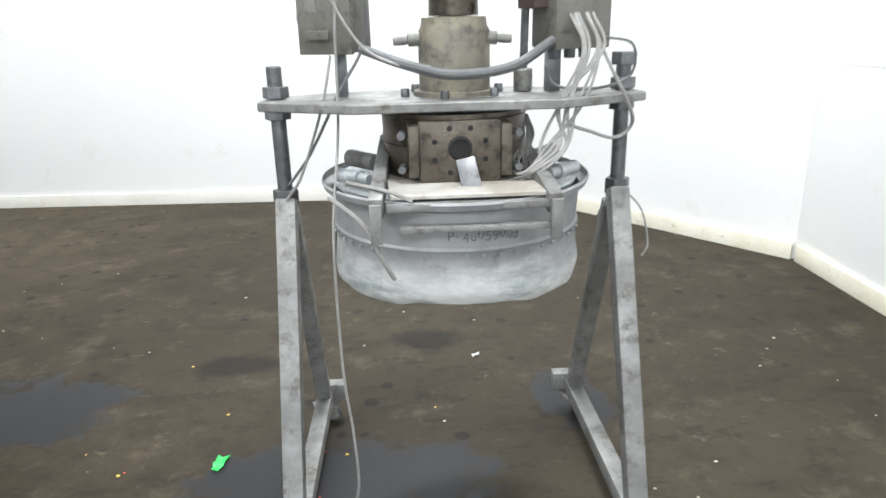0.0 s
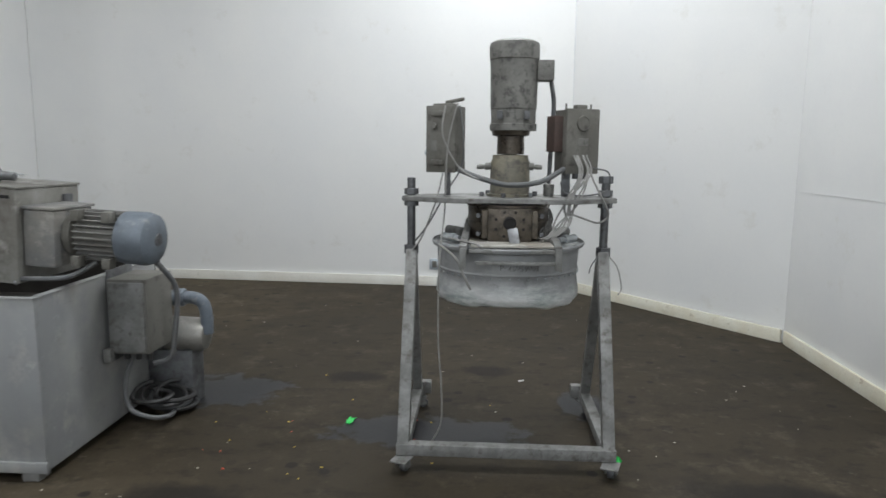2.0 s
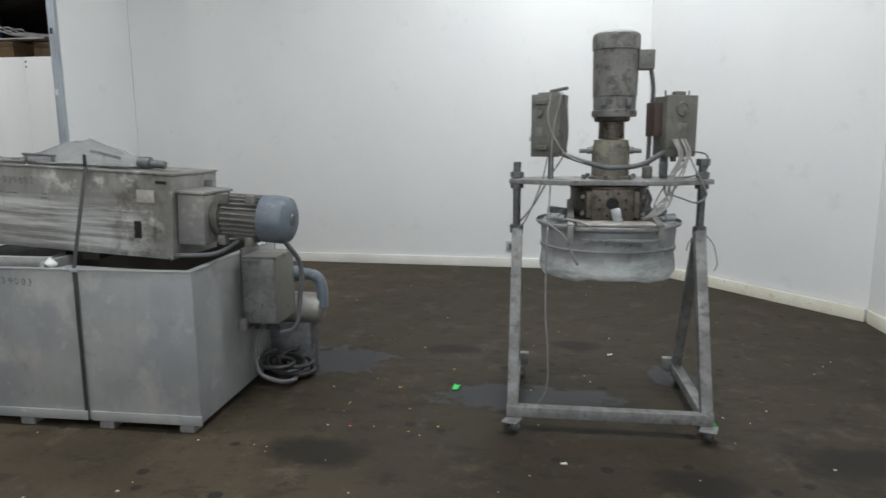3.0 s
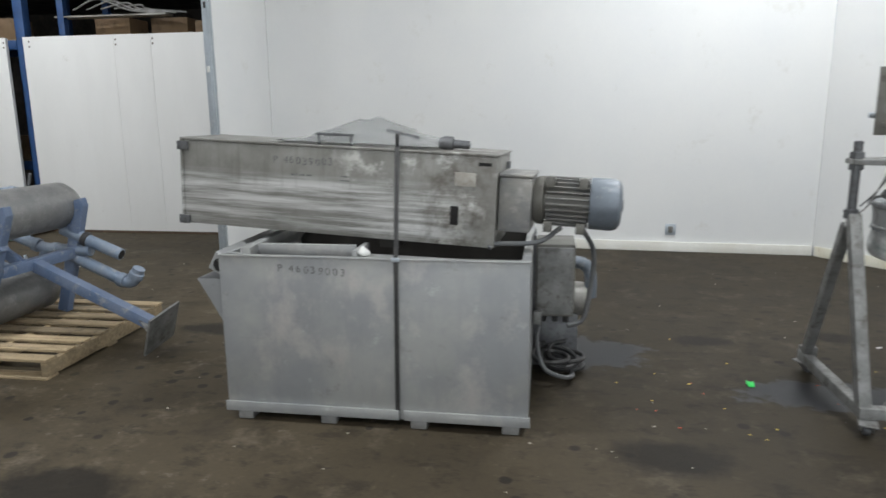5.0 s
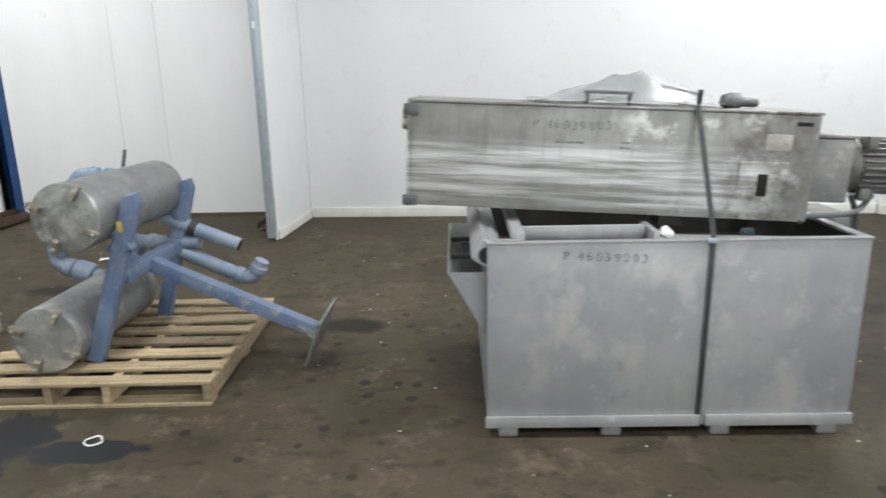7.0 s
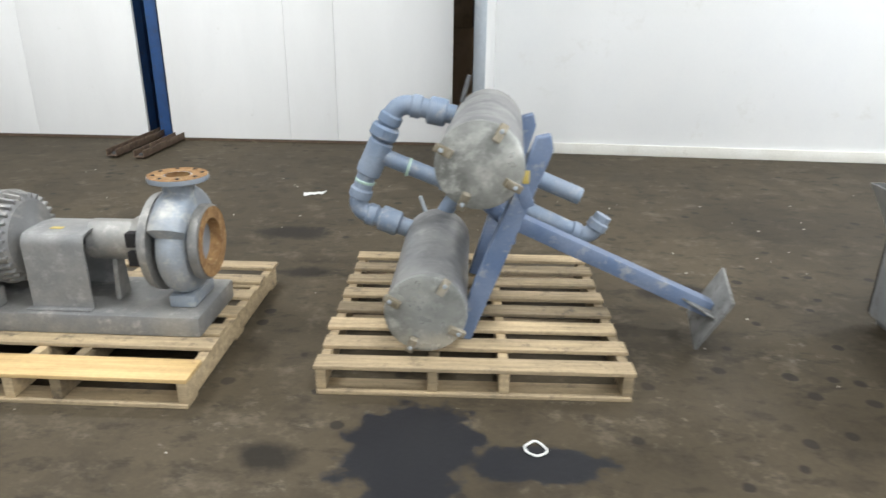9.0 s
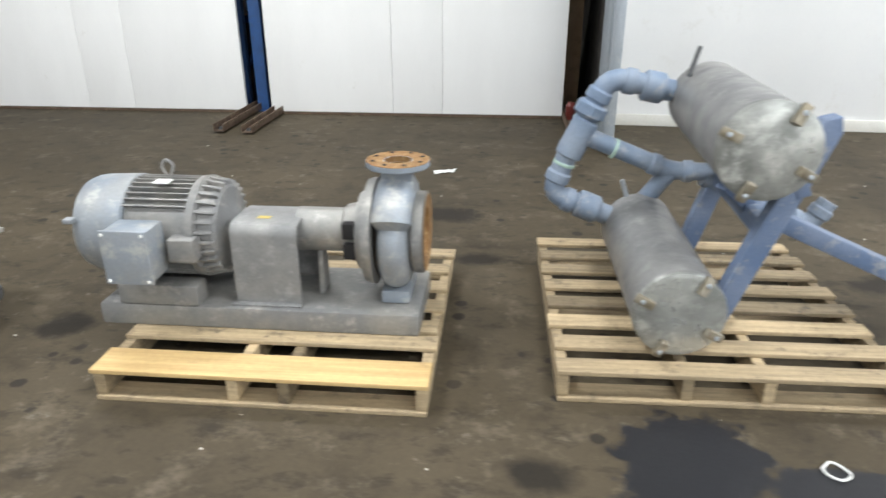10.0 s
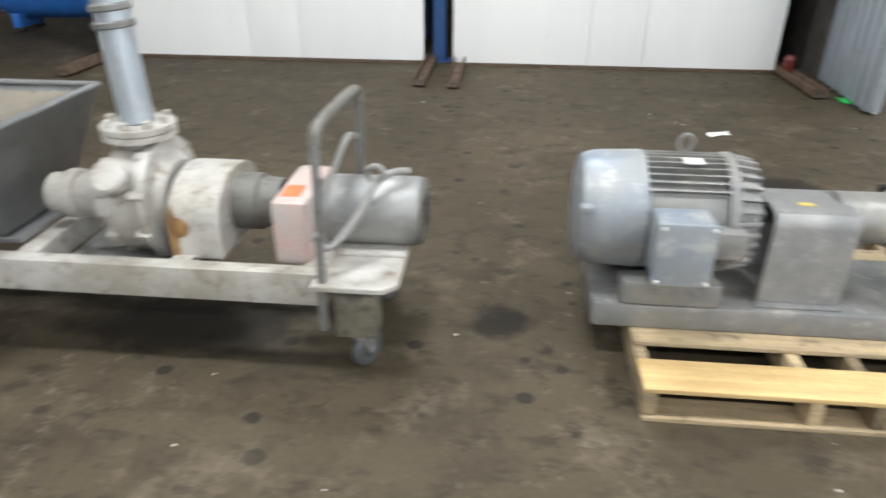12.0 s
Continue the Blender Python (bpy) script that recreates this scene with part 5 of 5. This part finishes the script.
for k in range(44):
    a = 2 * math.pi * k / 44
    c, s = math.cos(a), math.sin(a)
    if c < -0.75 and abs(s) < 0.62:
        continue
    part("fin", bar((-7.45, AY + 0.183 * c, AZZ + 0.183 * s), (-7.2, AY + 0.183 * c, AZZ + 0.183 * s), 0.005, 0.024, 0, (0, c, s)), M_PUMP, mo)
for k in range(30):
    a = radians(k * 12)
    c, s = math.cos(a), math.sin(a)
    part("end_fin", bar((-7.17, AY + 0.184 * c, AZZ + 0.184 * s), (-7.1, AY + 0.172 * c, AZZ + 0.172 * s), 0.012, 0.022, 0.002, (0, c, s)), M_PUMP, mo)
part("end_ring", lathe((-7.2, AY, AZZ), (-7.16, AY, AZZ), [(0, 0.17), (0, 0.196), (0.03, 0.2), (0.04, 0.18)], 40), M_PUMP, mo)
jb = part("junction_box", block(-7.44, -7.275, AY - 0.315, AY - 0.19, AZZ - 0.105, AZZ + 0.09, 0.012), M_COWL, mo, "blue-grey junction box")
part("cover", block(-7.445, -7.27, AY - 0.33, AY - 0.316, AZZ - 0.11, AZZ + 0.095, 0.01), M_COWL, jb)
for x in (-7.43, -7.285):
    for z in (AZZ - 0.096, AZZ + 0.081):
        part("screw", rod((x, AY - 0.335, z), (x, AY - 0.329, z), 0.006, 8), M_PAPER, jb)
part("side_pad", block(-7.25, -7.15, AY - 0.24, AY - 0.17, AZZ - 0.06, AZZ + 0.03, 0.01), M_PUMP, mo)
part("label_plate", block(-7.34, -7.28, AY - 0.1, AY - 0.05, AZZ + 0.197, AZZ + 0.202, 0.001, None), M_PAPER, mo)
part("lifting_eye", tube([(-7.33, AY, AZZ + 0.2), (-7.345, AY, AZZ + 0.235), (-7.325, AY, AZZ + 0.262), (-7.3, AY, AZZ + 0.24), (-7.315, AY, AZZ + 0.2)], 0.006, 8), M_PUMP, mo)
for x0, x1 in ((-7.5, -7.18),):
    for s in (-1, 1):
        part("foot", block(x0, x1, AY + s * 0.155 - 0.045, AY + s * 0.155 + 0.045, 0.216, 0.3, 0.012), M_PUMP, mo)
# coupling guard: rounded cover
bm = bmesh.new()
arch = [(-0.15, 0.216), (-0.15, 0.49), (-0.145, 0.515), (-0.13, 0.533), (-0.09, 0.54), (0.02, 0.54), (0.09, 0.53), (0.13, 0.47), (0.14, 0.216), (0.132, 0.216), (0.122, 0.465), (0.085, 0.52), (0.015, 0.532), (-0.085, 0.532), (-0.124, 0.526), (-0.137, 0.51), (-0.142, 0.488), (-0.142, 0.216)]
prism(arch, 0.255, Matrix.Translation((-6.92, AY, 0)) @ pose(0, 0, 0, 0, 0, 90), 0, bm)
gd = part("coupling_guard", bm, M_VESSEL, ps, "folded sheet metal coupling guard")
part("sticker", block(-6.96, -6.91, AY - 0.08, AY - 0.055, 0.5405, 0.542, 0), M_YELLOW, gd, "faded yellow warning sticker")
part("guard_foot", block(-7.06, -6.79, AY - 0.18, AY - 0.151, 0.216, 0.224, 0.002), M_VESSEL, gd)
part("shaft", rod((-7.07, AY, AZZ), (-6.78, AY, AZZ), 0.03), M_ROD, ps)
bmf = lathe((-6.82, AY, AZZ), (-6.52, AY, AZZ), [(0, 0), (0, 0.085), (0.18, 0.085), (0.19, 0.1), (0.24, 0.11), (0.245, 0.15), (0.27, 0.155), (0.275, 0.2), (0.3, 0.2), (0.3, 0)], 36)
part("bearing_frame", bmf, M_PUMP, ps)
part("bearing_foot", prism([(-0.05, 0.216), (0.05, 0.216), (0.03, 0.4), (-0.03, 0.4)], 0.02, Matrix.Translation((-6.74, AY, 0)) @ pose(0, 0, 0, 0, 0, 90), 0.003), M_PUMP, ps)
for a in (20, 160, 200, 340):
    a = radians(a)
    part("window", block(-6.625, -6.58, AY + 0.118 * math.cos(a) - 0.02, AY + 0.118 * math.cos(a) + 0.02, AZZ + 0.118 * math.sin(a) - 0.03, AZZ + 0.118 * math.sin(a) + 0.03, 0.003), M_HOLE, ps)
# volute: spiral body
bm = bmesh.new()
seg, ring = 48, 10
rows_ = []
for i in range(seg):
    a = 2 * math.pi * i / seg
    rr = 0.197 + 0.04 * (i / seg)
    h = 0.055 + 0.02 * (i / seg)
    row = []
    for k in range(ring + 1):
        b_ = math.pi * k / ring
        rad = rr - 0.05 + 0.062 * math.sin(b_)
        row.append(bm.verts.new((-6.435 - h * math.cos(b_), AY - rad * math.sin(a + 1.2), AZZ + rad * math.cos(a + 1.2))))
    rows_.append(row)
for i in range(seg):
    for k in range(ring):
        bm.faces.new((rows_[i][k], rows_[(i + 1) % seg][k], rows_[(i + 1) % seg][k + 1], rows_[i][k + 1]))
bm.faces.new([rw[0] for rw in rows_])
bm.faces.new([rw[-1] for rw in rows_])
vo = part("volute", bm, M_COWL, ps, "dusty blue-grey pump casing")
part("rim_ring", lathe((-6.53, AY, AZZ), (-6.49, AY, AZZ), [(0, 0.16), (0, 0.205), (0.02, 0.207), (0.022, 0.16)], 40), M_PUMP, vo)
for k in range(10):
    a = 2 * math.pi * k / 10
    part("bolt", hexnut((-6.545, AY + 0.187 * math.cos(a), AZZ + 0.187 * math.sin(a)), (-6.528, AY + 0.187 * math.cos(a), AZZ + 0.187 * math.sin(a)), 0.012), M_PUMP, vo)
part("suction_flange", lathe((-6.395, AY, AZZ), (-6.315, AY, AZZ), [(0, 0.13), (0.03, 0.13), (0.032, 0.158), (0.066, 0.158), (0.07, 0.15), (0.07, 0.1), (0.02, 0.095)], 36), M_PUMP, vo)
part("suction_bore", lathe((-6.375, AY, AZZ), (-6.324, AY, AZZ), [(0, 0), (0, 0.095), (0.052, 0.1), (0.053, 0.148), (0.055, 0.149)], 36), M_RUST, vo, "rusty suction opening")
part("neck", lathe((-6.44, AY - 0.02, 0.60), (-6.425, AY - 0.02, 0.755), [(0, 0), (0, 0.1), (0.04, 0.075), (0.09, 0.06), (0.13, 0.062), (0.155, 0.075)], 28), M_COWL, vo)
fl = part("discharge_flange", lathe((-6.425, AY - 0.02, 0.742), (-6.425, AY - 0.02, 0.77), [(0, 0.05), (0, 0.115), (0.004, 0.118), (0.022, 0.118), (0.022, 0.05)], 40), M_COWL, vo)
part("flange_face", lathe((-6.425, AY - 0.02, 0.7), (-6.425, AY - 0.02, 0.77), [(0, 0), (0, 0.052), (0.0645, 0.054), (0.068, 0.06), (0.0665, 0.116), (0.064, 0.117)], 40), M_RUST, fl, "orange rusted flange face")
for k in range(8):
    a = 2 * math.pi * (k + 0.5) / 8
    q = Vector((-6.425 + 0.093 * math.cos(a), AY - 0.02 + 0.093 * math.sin(a), 0.7655))
    part("bolt_hole", rod(q, q + Vector((0, 0, 0.004)), 0.009, 8), M_HOLE, fl)
part("volute_foot", block(-6.49, -6.38, AY - 0.11, AY + 0.11, 0.216, 0.27, 0.012), M_COWL, vo)

# ---- pump cart with hopper ----
ct = thing("pump_cart", "chipped white wheeled pump cart with steel hopper", "pump cart")
for y in (1.52, 2.06):
    bm = block(-10.35, -8.43, y - 0.005, y + 0.005, 0.275, 0.385, 0.002)
    block(-10.35, -8.43, y, y + 0.05 if y < 1.8 else y + 0.006, 0.375, 0.385, 0.002, None, bm)
    block(-10.35, -8.43, y, y + 0.05 if y < 1.8 else y + 0.006, 0.275, 0.285, 0.002, None, bm)
    part("side_channel", bm, M_WHITEP, ct)
for x in (-9.42, -8.9, -8.47, -10.3):
    part("cross_member", block(x - 0.035, x + 0.035, 1.572, 2.052, 0.3, 0.384, 0.004), M_WHITEP, ct)
part("drip_tray", block(-9.38, -8.94, 1.575, 2.05, 0.29, 0.298, 0.001), M_FRAME, ct)
part("corner_plate", prism([(-8.46, 1.47), (-8.24, 1.47), (-8.2, 1.51), (-8.2, 2.08), (-8.46, 2.08)], 0.02, Matrix.Translation((0, 0, 0.362)) @ pose(0, 0, 0, -90), 0.003), M_WHITEP, ct)
for x, y in ((-8.34, 1.58), (-8.34, 2.0), (-10.2, 1.58), (-10.2, 2.0)):
    zt = 0.351 if x > -9 else 0.275
    part("caster_block", block(x - 0.065, x + 0.065, y - 0.05, y + 0.05, 0.151, zt, 0.006), M_OLIVE, ct)
    caster(ct, x, y, 0.15, 60)
part("handle_post", bar((-8.435, 1.5, 0.2), (-8.415, 1.5, 0.81), 0.025, 0.025), M_FRAME, ct)
part("handle_post", bar((-8.40, 1.96, 0.373), (-8.39, 1.96, 0.81), 0.025, 0.025), M_FRAME, ct)
part("handle_grip", tube([(-8.415, 1.5, 0.8), (-8.412, 1.53, 0.845), (-8.4, 1.7, 0.855), (-8.395, 1.93, 0.845), (-8.39, 1.96, 0.8)], 0.018, 12), M_BOXM, ct, "wrapped dark push handle")
CY, CZ = 1.79, 0.488
cm = part("motor", lathe((-8.47, CY, CZ), (-8.155, CY, CZ), [(0, 0), (0, 0.11), (0.01, 0.112), (0.295, 0.114), (0.31, 0.11), (0.315, 0.1), (0.315, 0)], 36), M_VESSEL, ct, "dusty grey motor with dirty end")
part("end_cover", lathe((-8.16, CY, CZ), (-8.145, CY, CZ), [(0, 0.1), (0.008, 0.112), (0.014, 0.1), (0.015, 0)], 30), M_BOXM, cm, "dark slotted end cover")
for k in range(5):
    part("slot", block(-8.147, -8.142, CY - 0.06, CY + 0.06, CZ - 0.05 + k * 0.025, CZ - 0.042 + k * 0.025, 0.001), M_HOLE, cm)
part("motor_foot", block(-8.42, -8.2, CY - 0.12, CY + 0.12, 0.3725, 0.385, 0.004), M_WHITEP, cm)
part("pink_guard", block(-8.6, -8.485, CY - 0.2, CY + 0.14, 0.372, 0.585, 0.02), M_PINK, ct, "faded pink coupling guard")
part("sticker", block(-8.58, -8.52, CY - 0.15, CY - 0.06, 0.5855, 0.587, 0), plain("orange_sticker", (0.75, 0.17, 0.06)), ct, "orange sticker")
part("bearing_housing", lathe((-8.8, CY, 0.5), (-8.62, CY, 0.5), [(0, 0), (0, 0.095), (0.11, 0.095), (0.115, 0.085), (0.18, 0.08), (0.18, 0)], 28), M_BOXM, ct)
bm = bmesh.new()
arch2 = [(-0.19, 0.372)] + [(-0.19 * math.cos(math.pi * k / 12), 0.5 + 0.125 * math.sin(math.pi * k / 12)) for k in range(13)] + [(0.19, 0.372)]
prism(arch2, 0.165, Matrix.Translation((-8.855, CY, 0)) @ pose(0, 0, 0, 0, 0, 90), 0.004, bm)
wg = part("arched_cover", bm, M_WHITEP, ct, "arched white cover with rust streaks")
part("rust_patch", lathe((-8.905, CY - 0.19, 0.48), (-8.905, CY - 0.194, 0.48), [(0, 0), (0, 0.035), (0.002, 0.03), (0.003, 0)], 16), M_RUST, wg)
pu = part("pump_casing", lathe((-9.2, CY, 0.51), (-8.97, CY, 0.51), [(0, 0), (0, 0.1), (0.02, 0.14), (0.05, 0.175), (0.1, 0.19), (0.15, 0.18), (0.17, 0.2), (0.2, 0.2), (0.205, 0.15), (0.23, 0.12), (0.23, 0)], 36), M_WHITEP, ct, "pitted white pump casing")
for k in range(9):
    a = 2 * math.pi * k / 9
    part("bolt", hexnut((-9.05, CY + 0.19 * math.cos(a), 0.51 + 0.19 * math.sin(a)), (-9.0, CY + 0.19 * math.cos(a), 0.51 + 0.19 * math.sin(a)), 0.018), M_WHITEP, pu)
part("inlet_pipe", lathe((-9.42, CY, 0.5), (-9.19, CY, 0.5), [(0, 0), (0, 0.07), (0.06, 0.07), (0.062, 0.085), (0.1, 0.085), (0.104, 0.07), (0.23, 0.1), (0.23, 0)], 24), M_WHITEP, ct)
part("inspection_cover", rod((-9.1, CY - 0.16, 0.62), (-9.1, CY - 0.2, 0.65), 0.055, 16), M_WHITEP, pu)
PX = -9.075
part("outlet_flange", lathe((PX, CY, 0.69), (PX, CY, 0.76), [(0, 0.06), (0.0, 0.075), (0.025, 0.075), (0.026, 0.115), (0.045, 0.115), (0.046, 0.108), (0.049, 0.108), (0.05, 0.115), (0.068, 0.115), (0.07, 0.05)], 36), M_WHITEP, ct)
for k in range(8):
    a = 2 * math.pi * k / 8
    part("flange_bolt", hexnut((PX + 0.092 * math.cos(a), CY + 0.092 * math.sin(a), 0.757), (PX + 0.092 * math.cos(a), CY + 0.092 * math.sin(a), 0.78), 0.014), M_WHITEP, ct)
pp = part("riser_pipe", rod((PX, CY, 0.757), (PX - 0.02, CY, 1.4), 0.052, 24), M_GALV, ct, "bright steel riser pipe")
for z in (1.05, 1.1, 1.16):
    part("clamp_ring", rod((PX - 0.01, CY, z), (PX - 0.012, CY, z + 0.022), 0.062, 20), M_FRAME, pp)
part("cord", tube([(-8.44, 1.5, 0.52), (-8.4, 1.52, 0.48), (-8.33, 1.6, 0.55), (-8.28, 1.68, 0.63), (-8.24, 1.74, 0.64), (-8.2, 1.78, 0.63)], 0.012, 8), M_CABLE, ct, "grey power cord")
part("cord", tube([(-8.43, 1.49, 0.53), (-8.42, 1.53, 0.6), (-8.38, 1.7, 0.75), (-8.39, 1.9, 0.7)], 0.01, 8), M_CABLE, ct)
part("ring", tube([(-8.3, 1.67, 0.635), (-8.31, 1.67, 0.67), (-8.28, 1.67, 0.685), (-8.26, 1.67, 0.66), (-8.28, 1.67, 0.635)], 0.008, 8), M_CABLE, ct)
for k in range(9):
    a = 2 * math.pi * k / 9 + 0.2
    part("casing_lug", block(-0.022, 0.022, -0.03, 0.03, -0.02, 0.03, 0.008, Matrix.Translation((-9.14, CY + 0.165 * math.cos(a), 0.51 + 0.165 * math.sin(a))) @ pose(0, 0, 0, math.degrees(a) - 90)), M_WHITEP, pu)
part("rust_run", prism([(-0.012, 0.38), (0.014, 0.38), (0.02, 0.5), (0.004, 0.56), (-0.016, 0.5)], 0.003, Matrix.Translation((-8.925, CY - 0.1905, 0)), 0.0008), M_RUST, wg, "orange rust run")
# hopper: four sloping sheets round an open top
bm = bmesh.new()
top = [(-10.5, 1.36), (-9.42, 1.36), (-9.42, 2.16), (-10.5, 2.16)]
bot = [(-10.1, 1.6), (-9.5, 1.6), (-9.5, 1.98), (-10.1, 1.98)]
tv = [bm.verts.new((*p, 0.78)) for p in top]
bv = [bm.verts.new((*p, 0.42)) for p in bot]
for i in range(4):
    bm.faces.new((tv[i], tv[(i + 1) % 4], bv[(i + 1) % 4], bv[i]))
bm.faces.new(bv)
bmesh.ops.solidify(bm, geom=list(bm.faces), thickness=0.006)
hp = part("hopper", bm, M_STAIN, ct, "open stainless feed hopper")
bm = bmesh.new()
lo = [bm.verts.new((x, y, 0.438)) for x, y in ((-10.09, 1.61), (-9.51, 1.61), (-9.51, 1.97), (-10.09, 1.97))]
hi = [bm.verts.new((x, y, 0.755)) for x, y in ((-10.46, 1.385), (-9.436, 1.385), (-9.436, 2.135), (-10.46, 2.135))]
for i in range(4):
    bm.faces.new((hi[i], hi[(i + 1) % 4], lo[(i + 1) % 4], lo[i]))
bm.faces.new(lo)
bmesh.ops.solidify(bm, geom=list(bm.faces), thickness=0.003)
part("residue", bm, M_DRY, hp, "pale dried residue lining the hopper")
for a, b_ in zip(top, top[1:] + top[:1]):
    part("rim", bar((*a, 0.782), (*b_, 0.782), 0.03, 0.012, 0.002), M_STAIN, hp)
part("throat", block(-10.05, -9.46, 1.62, 1.96, 0.386, 0.408, 0.004), M_STAIN, hp)


# ---- litter on the floor ----
def scrap(name, x, y, s, material, label, category, seed, rise=0.02):
    t = thing(name, label, category)
    bm = bmesh.new()
    bmesh.ops.create_grid(bm, x_segments=7, y_segments=4, size=0.5)
    a = seed * 1.3
    for v in bm.verts:
        px, py = v.co.x * s, v.co.y * s * 0.45
        k = 1 + 0.5 * noise.noise(Vector((v.co.x * 3 + seed, v.co.y * 3, seed)))
        px, py = px * k, py * k
        v.co = Vector((x + px * math.cos(a) - py * math.sin(a), y + px * math.sin(a) + py * math.cos(a), 0.003 + rise * abs(noise.noise(Vector((v.co.x * 4, v.co.y * 4, seed * 2))))))
    bmesh.ops.solidify(bm, geom=list(bm.faces), thickness=0.002)
    part("body", bm, material, t)


scrap("green_tape_scrap", -0.645, 2.03, 0.075, M_GREEN, "crumpled bright green tape scrap on wet floor", "tape", 1.1)
scrap("green_tape_scrap", 0.70, 1.63, 0.08, M_GREEN, "crumpled bright green tape scrap beside a caster", "tape", 2.2, 0.05)
scrap("green_tape_scrap", -5.22, 5.3, 0.2, M_GREEN, "green tape strip beside the return wall", "tape", 3.7)
scrap("paper_scrap", -6.46, 4.32, 0.16, M_PAPER, "white paper scrap on the concrete floor", "paper", 0.3)
scrap("paper_scrap", 0.33, 2.75, 0.035, M_PAPER, "small white paper scrap on the concrete floor", "paper", 0.4)
scrap("paper_scrap", -0.05, 1.15, 0.03, M_PAPER, "small white paper scrap on the concrete floor", "paper", 2.4)
loop = thing("tape_loop", "flattened loop of white tape on the floor", "tape")
part("band", tube([(-5.04, 1.255, 0.006), (-5.0, 1.285, 0.006), (-4.965, 1.235, 0.006), (-5.0, 1.205, 0.006), (-5.035, 1.225, 0.006), (-5.04, 1.255, 0.006)], 0.004, 6), M_PAPER, loop)
rng = random.Random(11)
crumbs = {}
for name, colour, count in (("white_crumbs", (0.5, 0.47, 0.4), 150), ("yellow_crumbs", (0.7, 0.5, 0.08), 14), ("red_crumbs", (0.6, 0.08, 0.04), 8)):
    bm = bmesh.new()
    for k in range(count):
        if name == "white_crumbs":
            x, y = rng.uniform(-9, 2), rng.uniform(0.2, 5.0) ** 1.0
        else:
            x, y = rng.gauss(-0.9, 0.45), rng.gauss(2.0, 0.35)
        s = rng.uniform(0.002, 0.006)
        block(x - s, x + s, y - s * 0.7, y + s * 0.7, 0.0, s * 0.6, 0, None, bm)
    tagged(finish(name, bm, plain(name, colour)), "scattered small crumbs of litter on concrete floor", "litter", kind="stuff")
